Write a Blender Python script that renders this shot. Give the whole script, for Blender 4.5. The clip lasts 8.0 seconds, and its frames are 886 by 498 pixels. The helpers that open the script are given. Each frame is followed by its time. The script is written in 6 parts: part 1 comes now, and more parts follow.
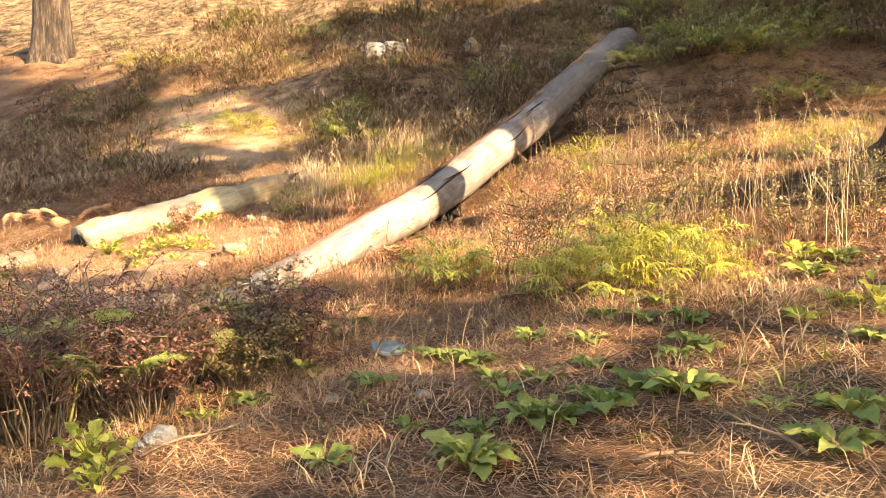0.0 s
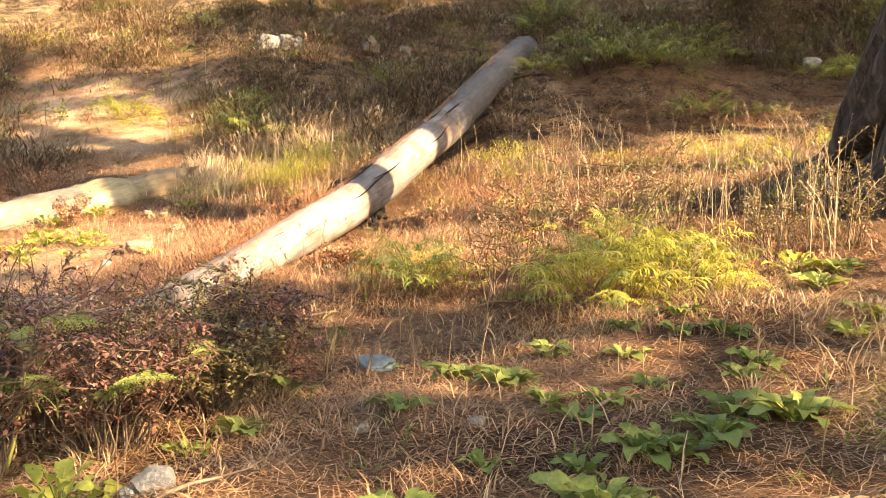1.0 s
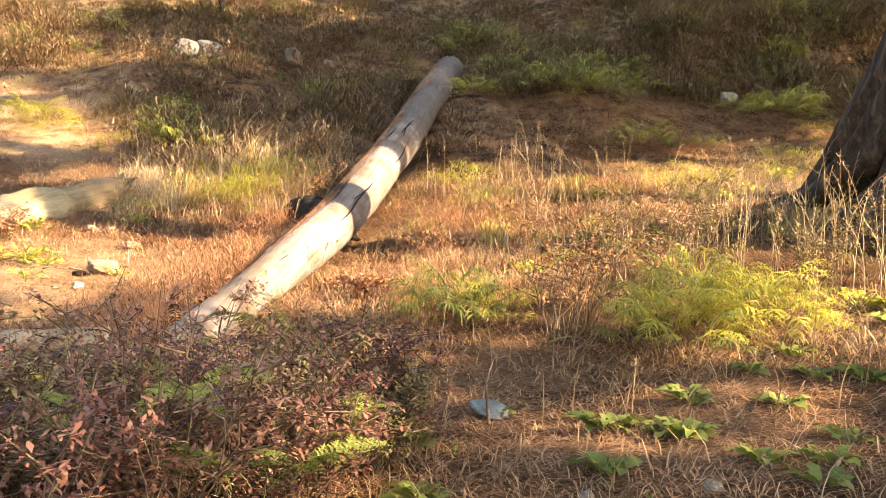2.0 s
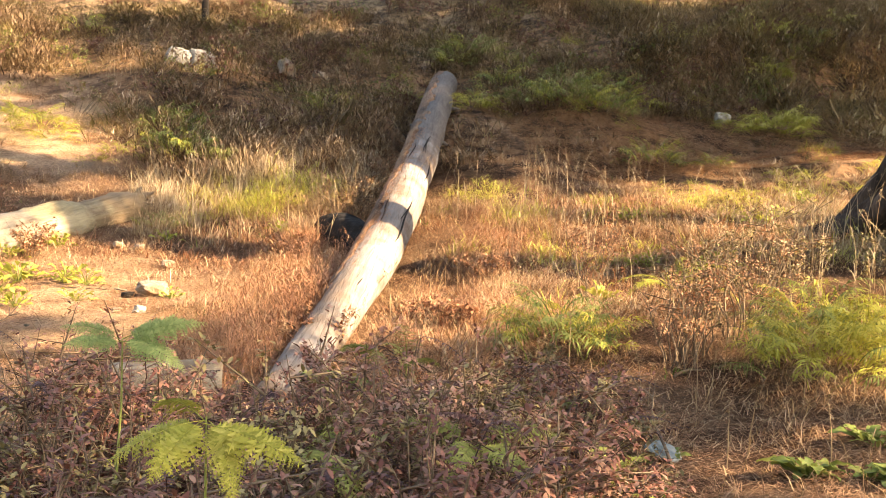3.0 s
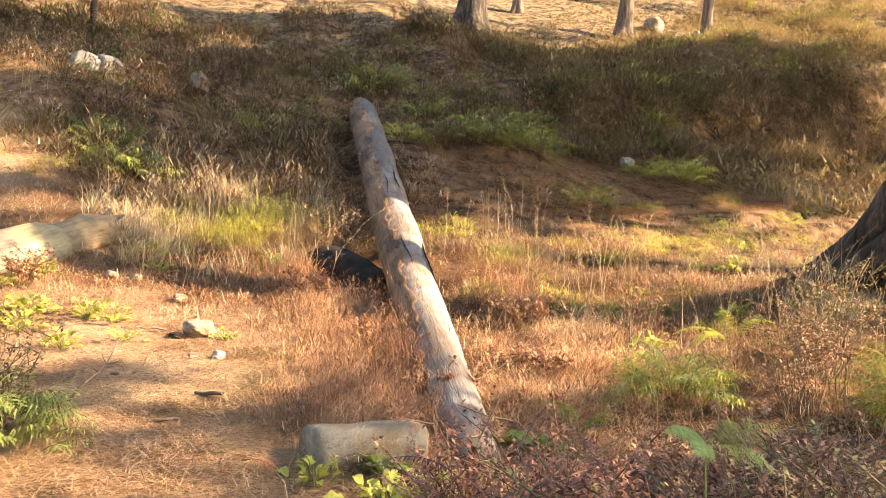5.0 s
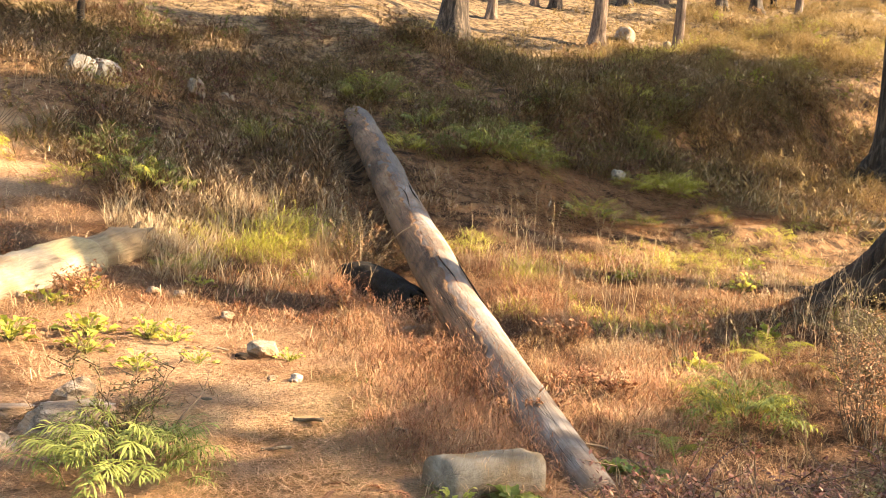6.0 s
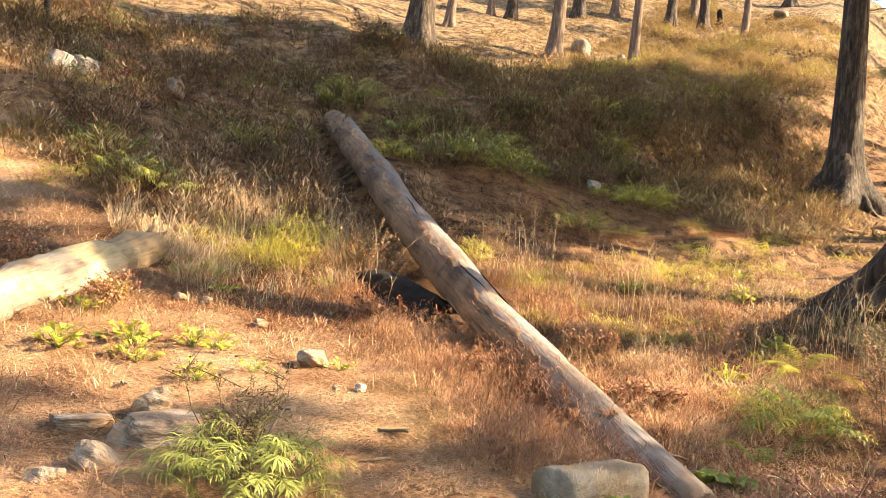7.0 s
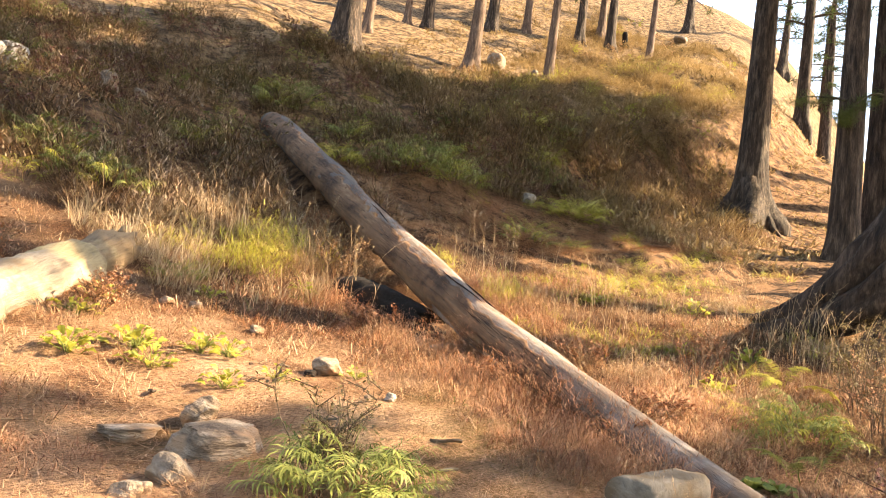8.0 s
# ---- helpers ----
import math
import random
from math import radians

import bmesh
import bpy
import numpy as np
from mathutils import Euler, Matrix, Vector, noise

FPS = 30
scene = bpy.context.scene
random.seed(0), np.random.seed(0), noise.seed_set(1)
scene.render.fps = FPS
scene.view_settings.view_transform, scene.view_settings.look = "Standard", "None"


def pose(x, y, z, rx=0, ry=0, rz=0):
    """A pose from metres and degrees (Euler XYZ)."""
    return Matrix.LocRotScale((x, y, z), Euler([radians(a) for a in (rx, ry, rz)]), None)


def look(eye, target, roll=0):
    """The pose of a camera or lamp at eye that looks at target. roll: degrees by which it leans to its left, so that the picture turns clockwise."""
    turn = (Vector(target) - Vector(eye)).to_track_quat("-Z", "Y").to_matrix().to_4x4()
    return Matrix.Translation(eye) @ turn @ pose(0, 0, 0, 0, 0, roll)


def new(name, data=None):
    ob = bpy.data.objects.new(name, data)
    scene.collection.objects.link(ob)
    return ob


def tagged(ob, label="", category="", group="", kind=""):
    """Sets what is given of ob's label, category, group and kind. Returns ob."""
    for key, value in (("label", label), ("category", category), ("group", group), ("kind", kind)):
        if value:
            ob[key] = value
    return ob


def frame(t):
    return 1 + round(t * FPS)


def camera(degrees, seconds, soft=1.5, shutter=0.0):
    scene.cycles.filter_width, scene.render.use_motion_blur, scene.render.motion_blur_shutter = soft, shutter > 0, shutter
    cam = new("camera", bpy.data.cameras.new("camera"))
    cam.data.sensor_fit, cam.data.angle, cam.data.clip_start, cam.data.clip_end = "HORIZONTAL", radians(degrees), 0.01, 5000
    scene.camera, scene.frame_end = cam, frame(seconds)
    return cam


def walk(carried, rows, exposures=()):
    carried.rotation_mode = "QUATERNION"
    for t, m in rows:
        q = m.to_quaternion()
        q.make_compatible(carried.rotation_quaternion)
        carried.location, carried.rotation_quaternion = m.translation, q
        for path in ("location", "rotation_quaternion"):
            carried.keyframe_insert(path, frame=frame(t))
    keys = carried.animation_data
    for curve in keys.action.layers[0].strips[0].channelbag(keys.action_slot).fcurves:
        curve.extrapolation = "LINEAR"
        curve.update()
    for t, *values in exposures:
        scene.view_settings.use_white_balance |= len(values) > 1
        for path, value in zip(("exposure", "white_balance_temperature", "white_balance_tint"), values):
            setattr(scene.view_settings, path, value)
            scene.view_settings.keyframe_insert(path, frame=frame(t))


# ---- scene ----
cam = camera(56.5, 8.0, soft=0.85)
PATH = [
    (0, (0.204, 0.421, 1.323), (0.164, 2.42, 1.262), 0.1),
    (0.5, (-0.148, 0.717, 1.299), (-0.056, 2.715, 1.249), 0.7),
    (1, (-0.502, 1.043, 1.264), (-0.217, 3.022, 1.225), 1.7),
    (1.2, (-0.662, 1.147, 1.242), (-0.304, 3.114, 1.214), 2.0),
    (2.3, (-1.915, 1.795, 1.315), (-1.284, 3.693, 1.341), 3.1),
    (2.5, (-2.09, 1.884, 1.305), (-1.438, 3.774, 1.339), 3.2),
    (3, (-2.495, 2.102, 1.355), (-1.803, 3.978, 1.401), 3.4),
    (3.5, (-2.877, 2.338, 1.359), (-2.125, 4.19, 1.417), 3.6),
    (4, (-3.356, 2.53, 1.318), (-2.507, 4.34, 1.397), 4.1),
    (4.5, (-3.846, 2.766, 1.33), (-2.89, 4.52, 1.433), 4.6),
    (4.7, (-4.041, 2.868, 1.372), (-3.039, 4.596, 1.485), 4.8),
    (5.8, (-4.971, 3.231, 1.505), (-3.834, 4.871, 1.64), 5.4),
    (6, (-5.129, 3.333, 1.525), (-3.986, 4.969, 1.661), 5.5),
    (6.5, (-5.525, 3.557, 1.518), (-4.352, 5.171, 1.664), 5.6),
    (7, (-5.894, 3.844, 1.474), (-4.638, 5.392, 1.637), 6.1),
    (7.5, (-6.248, 4.194, 1.431), (-4.895, 5.656, 1.614), 6.6),
    (8, (-6.635, 4.518, 1.378), (-5.199, 5.894, 1.587), 7.0),
]
walk(cam, [(t, look(eye, target, roll)) for t, eye, target, roll in PATH], exposures=((0.0, 2.7, 8200, 8), (3.0, 2.7, 8000, 9), (3.5, 2.74, 6800, 4), (4.0, 2.74, 6900, 3), (4.5, 2.74, 7300, 6), (6.0, 2.64, 8000, 8), (8.0, 2.64, 8000, 10)))

# ---- light ----
SUN_AZ = math.atan2(0.81, -0.585)   # clockwise from +y, towards the sun
SUN_EL = radians(36.0)
world = bpy.data.worlds.new("sky")
scene.world = world
world.use_nodes = True
sky = world.node_tree.nodes.new("ShaderNodeTexSky")
sky.sky_type, sky.sun_disc = "NISHITA", False
sky.sun_elevation, sky.sun_rotation = SUN_EL, SUN_AZ
background = world.node_tree.nodes["Background"]
background.inputs["Strength"].default_value = 0.11
world.node_tree.links.new(sky.outputs[0], background.inputs[0])
sun = new("sun", bpy.data.lights.new("sun", "SUN"))
sun.data.energy, sun.data.angle, sun.data.color = 5.0, radians(0.6), (1.0, 0.86, 0.66)
to_sun = Vector((math.sin(SUN_AZ) * math.cos(SUN_EL), math.cos(SUN_AZ) * math.cos(SUN_EL), math.sin(SUN_EL)))
sun.matrix_world = look(to_sun * 60, (0, 0, 0))

# ---- materials ----


def ramp_node(nt, stops):
    n = nt.nodes.new("ShaderNodeValToRGB")
    while len(n.color_ramp.elements) < len(stops):
        n.color_ramp.elements.new(0.5)
    for e, (p, c) in zip(n.color_ramp.elements, stops):
        e.position, e.color = p, (*c, 1)
    return n


def noise_node(nt, scale, detail=4, rough=0.6, coords=None, stretch=None):
    n = nt.nodes.new("ShaderNodeTexNoise")
    n.inputs["Scale"].default_value, n.inputs["Detail"].default_value, n.inputs["Roughness"].default_value = scale, detail, rough
    if coords is not None:
        if stretch:
            m = nt.nodes.new("ShaderNodeMapping")
            m.inputs["Scale"].default_value = stretch
            nt.links.new(coords, m.inputs["Vector"])
            coords = m.outputs["Vector"]
        nt.links.new(coords, n.inputs["Vector"])
    return n


def start(name):
    m = bpy.data.materials.new(name)
    m.use_nodes = True
    nt = m.node_tree
    return m, nt, nt.nodes["Principled BSDF"]


def mixed(nt, fac, a, b, blend="MIX"):
    n = nt.nodes.new("ShaderNodeMix")
    n.data_type, n.blend_type = "RGBA", blend
    for sock, v in ((n.inputs[0], fac), (n.inputs[6], a), (n.inputs[7], b)):
        if isinstance(v, (int, float)):
            sock.default_value = v
        elif isinstance(v, tuple):
            sock.default_value = (*v, 1)
        else:
            nt.links.new(v, sock)
    return n.outputs[2]


def surface(name, scale, stops, fine=None, rough=0.85, bump=0.5, depth=0.02, stretch=None, big=None):
    """Rock, wood, bark, soil: a coarse ramp, a finer one laid over it, and relief."""
    m, nt, b = start(name)
    co = nt.nodes.new("ShaderNodeTexCoord").outputs["Object"]
    n1 = noise_node(nt, scale, 6, 0.65, co, stretch)
    r1 = ramp_node(nt, stops)
    nt.links.new(n1.outputs["Fac"], r1.inputs[0])
    col = r1.outputs[0]
    n2 = noise_node(nt, scale * 7, 5, 0.7, co, stretch)
    r2 = ramp_node(nt, [(0.3, (0.55, 0.55, 0.55)), (0.7, (1.25, 1.22, 1.18))])
    nt.links.new(n2.outputs["Fac"], r2.inputs[0])
    col = mixed(nt, 0.8, col, r2.outputs[0], "MULTIPLY")
    if big:
        n3 = noise_node(nt, big[0], 3, 0.5, co)
        r3 = ramp_node(nt, [(big[1], (0, 0, 0)), (big[2], (1, 1, 1))])
        nt.links.new(n3.outputs["Fac"], r3.inputs[0])
        col = mixed(nt, r3.outputs[0], col, big[3])
    nt.links.new(col, b.inputs["Base Color"])
    b.inputs["Roughness"].default_value = rough
    b.inputs["Specular IOR Level"].default_value = 0.25
    bp = nt.nodes.new("ShaderNodeBump")
    bp.inputs["Strength"].default_value, bp.inputs["Distance"].default_value = bump, depth
    add = nt.nodes.new("ShaderNodeMath")
    add.operation = "MULTIPLY_ADD"
    nt.links.new(n2.outputs["Fac"], add.inputs[0])
    add.inputs[1].default_value = 0.5
    nt.links.new(n1.outputs["Fac"], add.inputs[2])
    nt.links.new(add.outputs[0], bp.inputs["Height"])
    nt.links.new(bp.outputs[0], b.inputs["Normal"])
    return m


def wood(name, turn, pitch, stops, crack=0.5, blotch=(0.20, 0.12, 0.07), dirt=(0.5, 0.62), bump=0.8, ends=()):
    """Weathered wood with grain, checks and stains along a lying trunk of that heading and pitch (degrees)."""
    m, nt, b = start(name)
    co = nt.nodes.new("ShaderNodeTexCoord").outputs["Object"]
    for rot in ((0, 0, radians(turn)), (radians(-pitch), 0, 0)):
        mp = nt.nodes.new("ShaderNodeMapping")
        mp.inputs["Rotation"].default_value = rot
        nt.links.new(co, mp.inputs["Vector"])
        co = mp.outputs["Vector"]
    grain = noise_node(nt, 1.0, 7, 0.7, co, (22, 1.3, 22))
    tone = noise_node(nt, 1.0, 5, 0.6, co, (3.5, 0.9, 3.5))
    r = ramp_node(nt, stops)
    nt.links.new(tone.outputs["Fac"], r.inputs[0])
    rg = ramp_node(nt, [(0.3, (0.5, 0.48, 0.46)), (0.52, (1, 1, 1)), (0.72, (1.3, 1.28, 1.25))])
    nt.links.new(grain.outputs["Fac"], rg.inputs[0])
    col = mixed(nt, 0.85, r.outputs[0], rg.outputs[0], "MULTIPLY")
    stain = noise_node(nt, 2.1, 5, 0.65, co)
    rs = ramp_node(nt, [(dirt[0], (0, 0, 0)), (dirt[1], (0.8, 0.8, 0.8))])
    nt.links.new(stain.outputs["Fac"], rs.inputs[0])
    col = mixed(nt, rs.outputs[0], col, blotch)
    # colour that changes along the length: differing wood, and the long log's painted upper shade
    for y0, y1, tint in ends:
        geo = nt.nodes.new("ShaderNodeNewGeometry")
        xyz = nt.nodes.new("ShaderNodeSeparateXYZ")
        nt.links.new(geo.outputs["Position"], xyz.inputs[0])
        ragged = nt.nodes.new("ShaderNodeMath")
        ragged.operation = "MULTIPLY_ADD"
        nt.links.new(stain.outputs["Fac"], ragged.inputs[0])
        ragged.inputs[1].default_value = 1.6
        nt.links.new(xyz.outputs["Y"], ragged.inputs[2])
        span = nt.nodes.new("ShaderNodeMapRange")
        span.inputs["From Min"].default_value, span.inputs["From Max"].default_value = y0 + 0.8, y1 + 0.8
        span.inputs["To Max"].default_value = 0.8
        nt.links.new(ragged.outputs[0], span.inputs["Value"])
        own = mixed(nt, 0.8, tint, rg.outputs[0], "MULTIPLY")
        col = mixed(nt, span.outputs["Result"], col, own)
    check = noise_node(nt, 1.0, 3, 0.5, co, (11, 0.45, 11))
    rc = ramp_node(nt, [(0.491, (0, 0, 0)), (0.5, (crack, crack, crack)), (0.509, (0, 0, 0))])
    nt.links.new(check.outputs["Fac"], rc.inputs[0])
    col = mixed(nt, rc.outputs[0], col, (0.035, 0.022, 0.015))
    nt.links.new(col, b.inputs["Base Color"])
    b.inputs["Roughness"].default_value = 0.8
    b.inputs["Specular IOR Level"].default_value = 0.2
    high = nt.nodes.new("ShaderNodeMath")
    high.operation = "SUBTRACT"
    nt.links.new(grain.outputs["Fac"], high.inputs[0])
    nt.links.new(rc.outputs[0], high.inputs[1])
    bp = nt.nodes.new("ShaderNodeBump")
    bp.inputs["Strength"].default_value, bp.inputs["Distance"].default_value = bump, 0.02
    nt.links.new(high.outputs[0], bp.inputs["Height"])
    nt.links.new(bp.outputs[0], b.inputs["Normal"])
    return m


def leafy(name, stops, thin=0.35, rough=0.6, patch=0.6, spot=14.0):
    """Leaves and blades: a colour for each island or object, mottled, and letting light through."""
    m, nt, b = start(name)
    geo = nt.nodes.new("ShaderNodeNewGeometry")
    info = nt.nodes.new("ShaderNodeObjectInfo")
    co = nt.nodes.new("ShaderNodeTexCoord").outputs["Object"]
    add = nt.nodes.new("ShaderNodeMath")
    add.operation = "ADD"
    nt.links.new(geo.outputs["Random Per Island"], add.inputs[0])
    nt.links.new(info.outputs["Random"], add.inputs[1])
    fr = nt.nodes.new("ShaderNodeMath")
    fr.operation = "FRACT"
    nt.links.new(add.outputs[0], fr.inputs[0])
    big = noise_node(nt, patch, 3, 0.5, geo.outputs["Position"])
    mix = nt.nodes.new("ShaderNodeMath")
    mix.operation = "MULTIPLY_ADD"
    nt.links.new(fr.outputs[0], mix.inputs[0])
    mix.inputs[1].default_value = 0.55
    sub = nt.nodes.new("ShaderNodeMath")
    sub.operation = "MULTIPLY_ADD"
    nt.links.new(big.outputs["Fac"], sub.inputs[0])
    sub.inputs[1].default_value, sub.inputs[2].default_value = 1.3, -0.42
    nt.links.new(sub.outputs[0], mix.inputs[2])
    r = ramp_node(nt, stops)
    nt.links.new(mix.outputs[0], r.inputs[0])
    n2 = noise_node(nt, spot, 3, 0.6, co)
    r2 = ramp_node(nt, [(0.35, (0.7, 0.7, 0.7)), (0.7, (1.15, 1.15, 1.15))])
    nt.links.new(n2.outputs["Fac"], r2.inputs[0])
    col = mixed(nt, 0.7, r.outputs[0], r2.outputs[0], "MULTIPLY")
    nt.links.new(col, b.inputs["Base Color"])
    b.inputs["Roughness"].default_value = rough
    b.inputs["Specular IOR Level"].default_value = 0.2
    tr = nt.nodes.new("ShaderNodeBsdfTranslucent")
    nt.links.new(col, tr.inputs["Color"])
    sh = nt.nodes.new("ShaderNodeMixShader")
    sh.inputs[0].default_value = thin
    nt.links.new(b.outputs[0], sh.inputs[1])
    nt.links.new(tr.outputs[0], sh.inputs[2])
    nt.links.new(sh.outputs[0], nt.nodes["Material Output"].inputs["Surface"])
    return m


def ground_material():
    m, nt, b = start("needle_litter_soil")
    co = nt.nodes.new("ShaderNodeNewGeometry").outputs["Position"]
    a = noise_node(nt, 1.1, 6, 0.65, co)
    ra = ramp_node(nt, [(0.28, (0.07, 0.034, 0.02)), (0.42, (0.24, 0.128, 0.072)), (0.54, (0.42, 0.255, 0.155)), (0.75, (0.56, 0.38, 0.25))])
    nt.links.new(a.outputs["Fac"], ra.inputs[0])
    f = noise_node(nt, 26, 6, 0.75, co, (1, 2.2, 1))
    rf = ramp_node(nt, [(0.36, (0.28, 0.25, 0.23)), (0.52, (1, 1, 1)), (0.68, (1.5, 1.45, 1.35))])
    nt.links.new(f.outputs["Fac"], rf.inputs[0])
    col = mixed(nt, 0.9, ra.outputs[0], rf.outputs[0], "MULTIPLY")
    g = noise_node(nt, 0.35, 4, 0.6, co)
    rg = ramp_node(nt, [(0.56, (0, 0, 0)), (0.72, (0.7, 0.7, 0.7))])
    nt.links.new(g.outputs["Fac"], rg.inputs[0])
    col = mixed(nt, rg.outputs[0], col, (0.17, 0.14, 0.05))
    # pale worn floor on the path and the open slope; elsewhere painted gap shade darkens the humus
    worn = None
    for cx, cy, rx, ry in ((-3.3, 9.0, 1.7, 2.9), (-4.8, 18.6, 2.2, 3.6), (-5.2, 6.6, 2.6, 2.4), (9.5, 13.0, 3.6, 1.6)):
        mp = nt.nodes.new("ShaderNodeMapping")
        mp.inputs["Location"].default_value = (-cx / rx, -cy / ry, 0)
        mp.inputs["Scale"].default_value = (1 / rx, 1 / ry, 0)
        nt.links.new(co, mp.inputs["Vector"])
        far = nt.nodes.new("ShaderNodeVectorMath")
        far.operation = "LENGTH"
        nt.links.new(mp.outputs[0], far.inputs[0])
        ragged = nt.nodes.new("ShaderNodeMath")
        ragged.operation = "MULTIPLY_ADD"
        nt.links.new(a.outputs["Fac"], ragged.inputs[0])
        ragged.inputs[1].default_value = 1.2
        nt.links.new(far.outputs["Value"], ragged.inputs[2])
        fade = nt.nodes.new("ShaderNodeMapRange")
        fade.inputs["From Min"].default_value, fade.inputs["From Max"].default_value = 1.95, 1.35
        nt.links.new(ragged.outputs[0], fade.inputs["Value"])
        if worn is None:
            worn = fade.outputs["Result"]
        else:
            most = nt.nodes.new("ShaderNodeMath")
            most.operation = "MAXIMUM"
            nt.links.new(worn, most.inputs[0])
            nt.links.new(fade.outputs["Result"], most.inputs[1])
            worn = most.outputs[0]
    shaded_gap_soil = mixed(nt, 1.0, col, (0.42, 0.38, 0.36), "MULTIPLY")
    col = mixed(nt, worn, shaded_gap_soil, col)
    # humus and moss replace litter up the bank, darkened to carry its shade
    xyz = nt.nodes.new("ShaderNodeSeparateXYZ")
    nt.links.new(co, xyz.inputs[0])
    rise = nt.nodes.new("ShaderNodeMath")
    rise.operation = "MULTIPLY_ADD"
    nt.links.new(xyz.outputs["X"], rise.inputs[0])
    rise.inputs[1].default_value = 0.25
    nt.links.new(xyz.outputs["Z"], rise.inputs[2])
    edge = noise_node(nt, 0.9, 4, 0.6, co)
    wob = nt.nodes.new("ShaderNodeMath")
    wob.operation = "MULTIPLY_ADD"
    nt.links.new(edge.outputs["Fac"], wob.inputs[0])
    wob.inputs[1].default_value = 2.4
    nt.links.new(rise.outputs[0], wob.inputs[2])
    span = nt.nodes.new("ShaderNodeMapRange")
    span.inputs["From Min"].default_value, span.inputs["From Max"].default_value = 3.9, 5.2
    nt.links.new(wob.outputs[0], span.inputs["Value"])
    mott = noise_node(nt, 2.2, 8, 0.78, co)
    shaded_humus = ramp_node(nt, [(0.34, (0.016, 0.008, 0.005)), (0.44, (0.07, 0.037, 0.02)), (0.51, (0.17, 0.09, 0.047)), (0.58, (0.27, 0.15, 0.08)), (0.66, (0.19, 0.108, 0.052)), (0.74, (0.34, 0.205, 0.115))])
    nt.links.new(mott.outputs["Fac"], shaded_humus.inputs[0])
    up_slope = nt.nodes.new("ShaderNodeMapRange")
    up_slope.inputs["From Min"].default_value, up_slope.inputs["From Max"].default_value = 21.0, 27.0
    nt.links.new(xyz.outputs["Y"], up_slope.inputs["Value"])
    golden = mixed(nt, 1.0, shaded_humus.outputs[0], (0.95, 1.13, 1.2), "MULTIPLY")
    soil = mixed(nt, up_slope.outputs["Result"], shaded_humus.outputs[0], golden)
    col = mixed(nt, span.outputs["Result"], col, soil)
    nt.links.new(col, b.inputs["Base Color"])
    b.inputs["Roughness"].default_value = 0.95
    b.inputs["Specular IOR Level"].default_value = 0.1
    bp = nt.nodes.new("ShaderNodeBump")
    bp.inputs["Strength"].default_value, bp.inputs["Distance"].default_value = 1.0, 0.05
    nt.links.new(f.outputs["Fac"], bp.inputs["Height"])
    tuft = nt.nodes.new("ShaderNodeBump")
    tuft.inputs["Distance"].default_value = 0.06
    nt.links.new(span.outputs["Result"], tuft.inputs["Strength"])
    nt.links.new(mott.outputs["Fac"], tuft.inputs["Height"])
    nt.links.new(bp.outputs[0], tuft.inputs["Normal"])
    nt.links.new(tuft.outputs[0], b.inputs["Normal"])
    return m


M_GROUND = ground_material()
M_STRAW = leafy("dry_straw", [(0.0, (0.08, 0.034, 0.017)), (0.3, (0.27, 0.142, 0.072)), (0.62, (0.50, 0.315, 0.172)), (1.0, (0.70, 0.53, 0.33))], 0.15)
M_LITTER = leafy("pine_needles", [(0.0, (0.16, 0.07, 0.036)), (0.4, (0.36, 0.175, 0.09)), (0.75, (0.52, 0.30, 0.175)), (1.0, (0.60, 0.42, 0.27))], 0.15)
M_RUSSET = leafy("dead_fern_brown", [(0.0, (0.07, 0.026, 0.015)), (0.35, (0.26, 0.108, 0.056)), (0.7, (0.46, 0.23, 0.122)), (1.0, (0.62, 0.39, 0.235))], 0.12, 0.7, 1.6)
M_GREENGRASS = leafy("green_blades", [(0.0, (0.05, 0.08, 0.015)), (0.5, (0.14, 0.17, 0.03)), (1.0, (0.36, 0.34, 0.08))])
M_ROSETTE = leafy("broad_leaf_green", [(0.0, (0.08, 0.11, 0.025)), (0.5, (0.18, 0.205, 0.05)), (0.8, (0.30, 0.30, 0.08)), (1.0, (0.44, 0.36, 0.12))], 0.35, 0.55)
M_YLEAF = leafy("yellow_green_leaf", [(0.0, (0.19, 0.20, 0.035)), (0.5, (0.34, 0.33, 0.06)), (1.0, (0.50, 0.45, 0.11))], 0.4, 0.5)
M_FERN = leafy("fern_green", [(0.0, (0.09, 0.11, 0.03)), (0.5, (0.20, 0.22, 0.058)), (1.0, (0.36, 0.35, 0.10))], 0.35, 0.55)
M_FERNLIGHT = leafy("fern_light_green", [(0.0, (0.12, 0.16, 0.05)), (0.5, (0.24, 0.29, 0.09)), (1.0, (0.38, 0.40, 0.14))], 0.35, 0.5)
M_FERNYEL = leafy("fern_yellow", [(0.0, (0.20, 0.20, 0.03)), (0.5, (0.38, 0.34, 0.055)), (1.0, (0.58, 0.48, 0.12))], 0.4, 0.5)
M_SHRUB = leafy("reddish_brown_leaf", [(0.0, (0.04, 0.014, 0.013)), (0.4, (0.135, 0.052, 0.040)), (0.75, (0.24, 0.105, 0.072)), (1.0, (0.38, 0.22, 0.15))], 0.2, 0.45)
M_OLIVE = leafy("olive_leaf", [(0.0, (0.04, 0.03, 0.012)), (0.45, (0.15, 0.112, 0.045)), (1.0, (0.36, 0.27, 0.115))], 0.1, 0.6)
# brown bank grass, made darker so its colour carries the bank's shade
M_BANKSHADE = leafy("bank_grass_shaded", [(0.0, (0.018, 0.011, 0.006)), (0.35, (0.09, 0.06, 0.027)), (0.65, (0.25, 0.165, 0.08)), (1.0, (0.52, 0.37, 0.21))], 0.25, 0.7, 0.8)
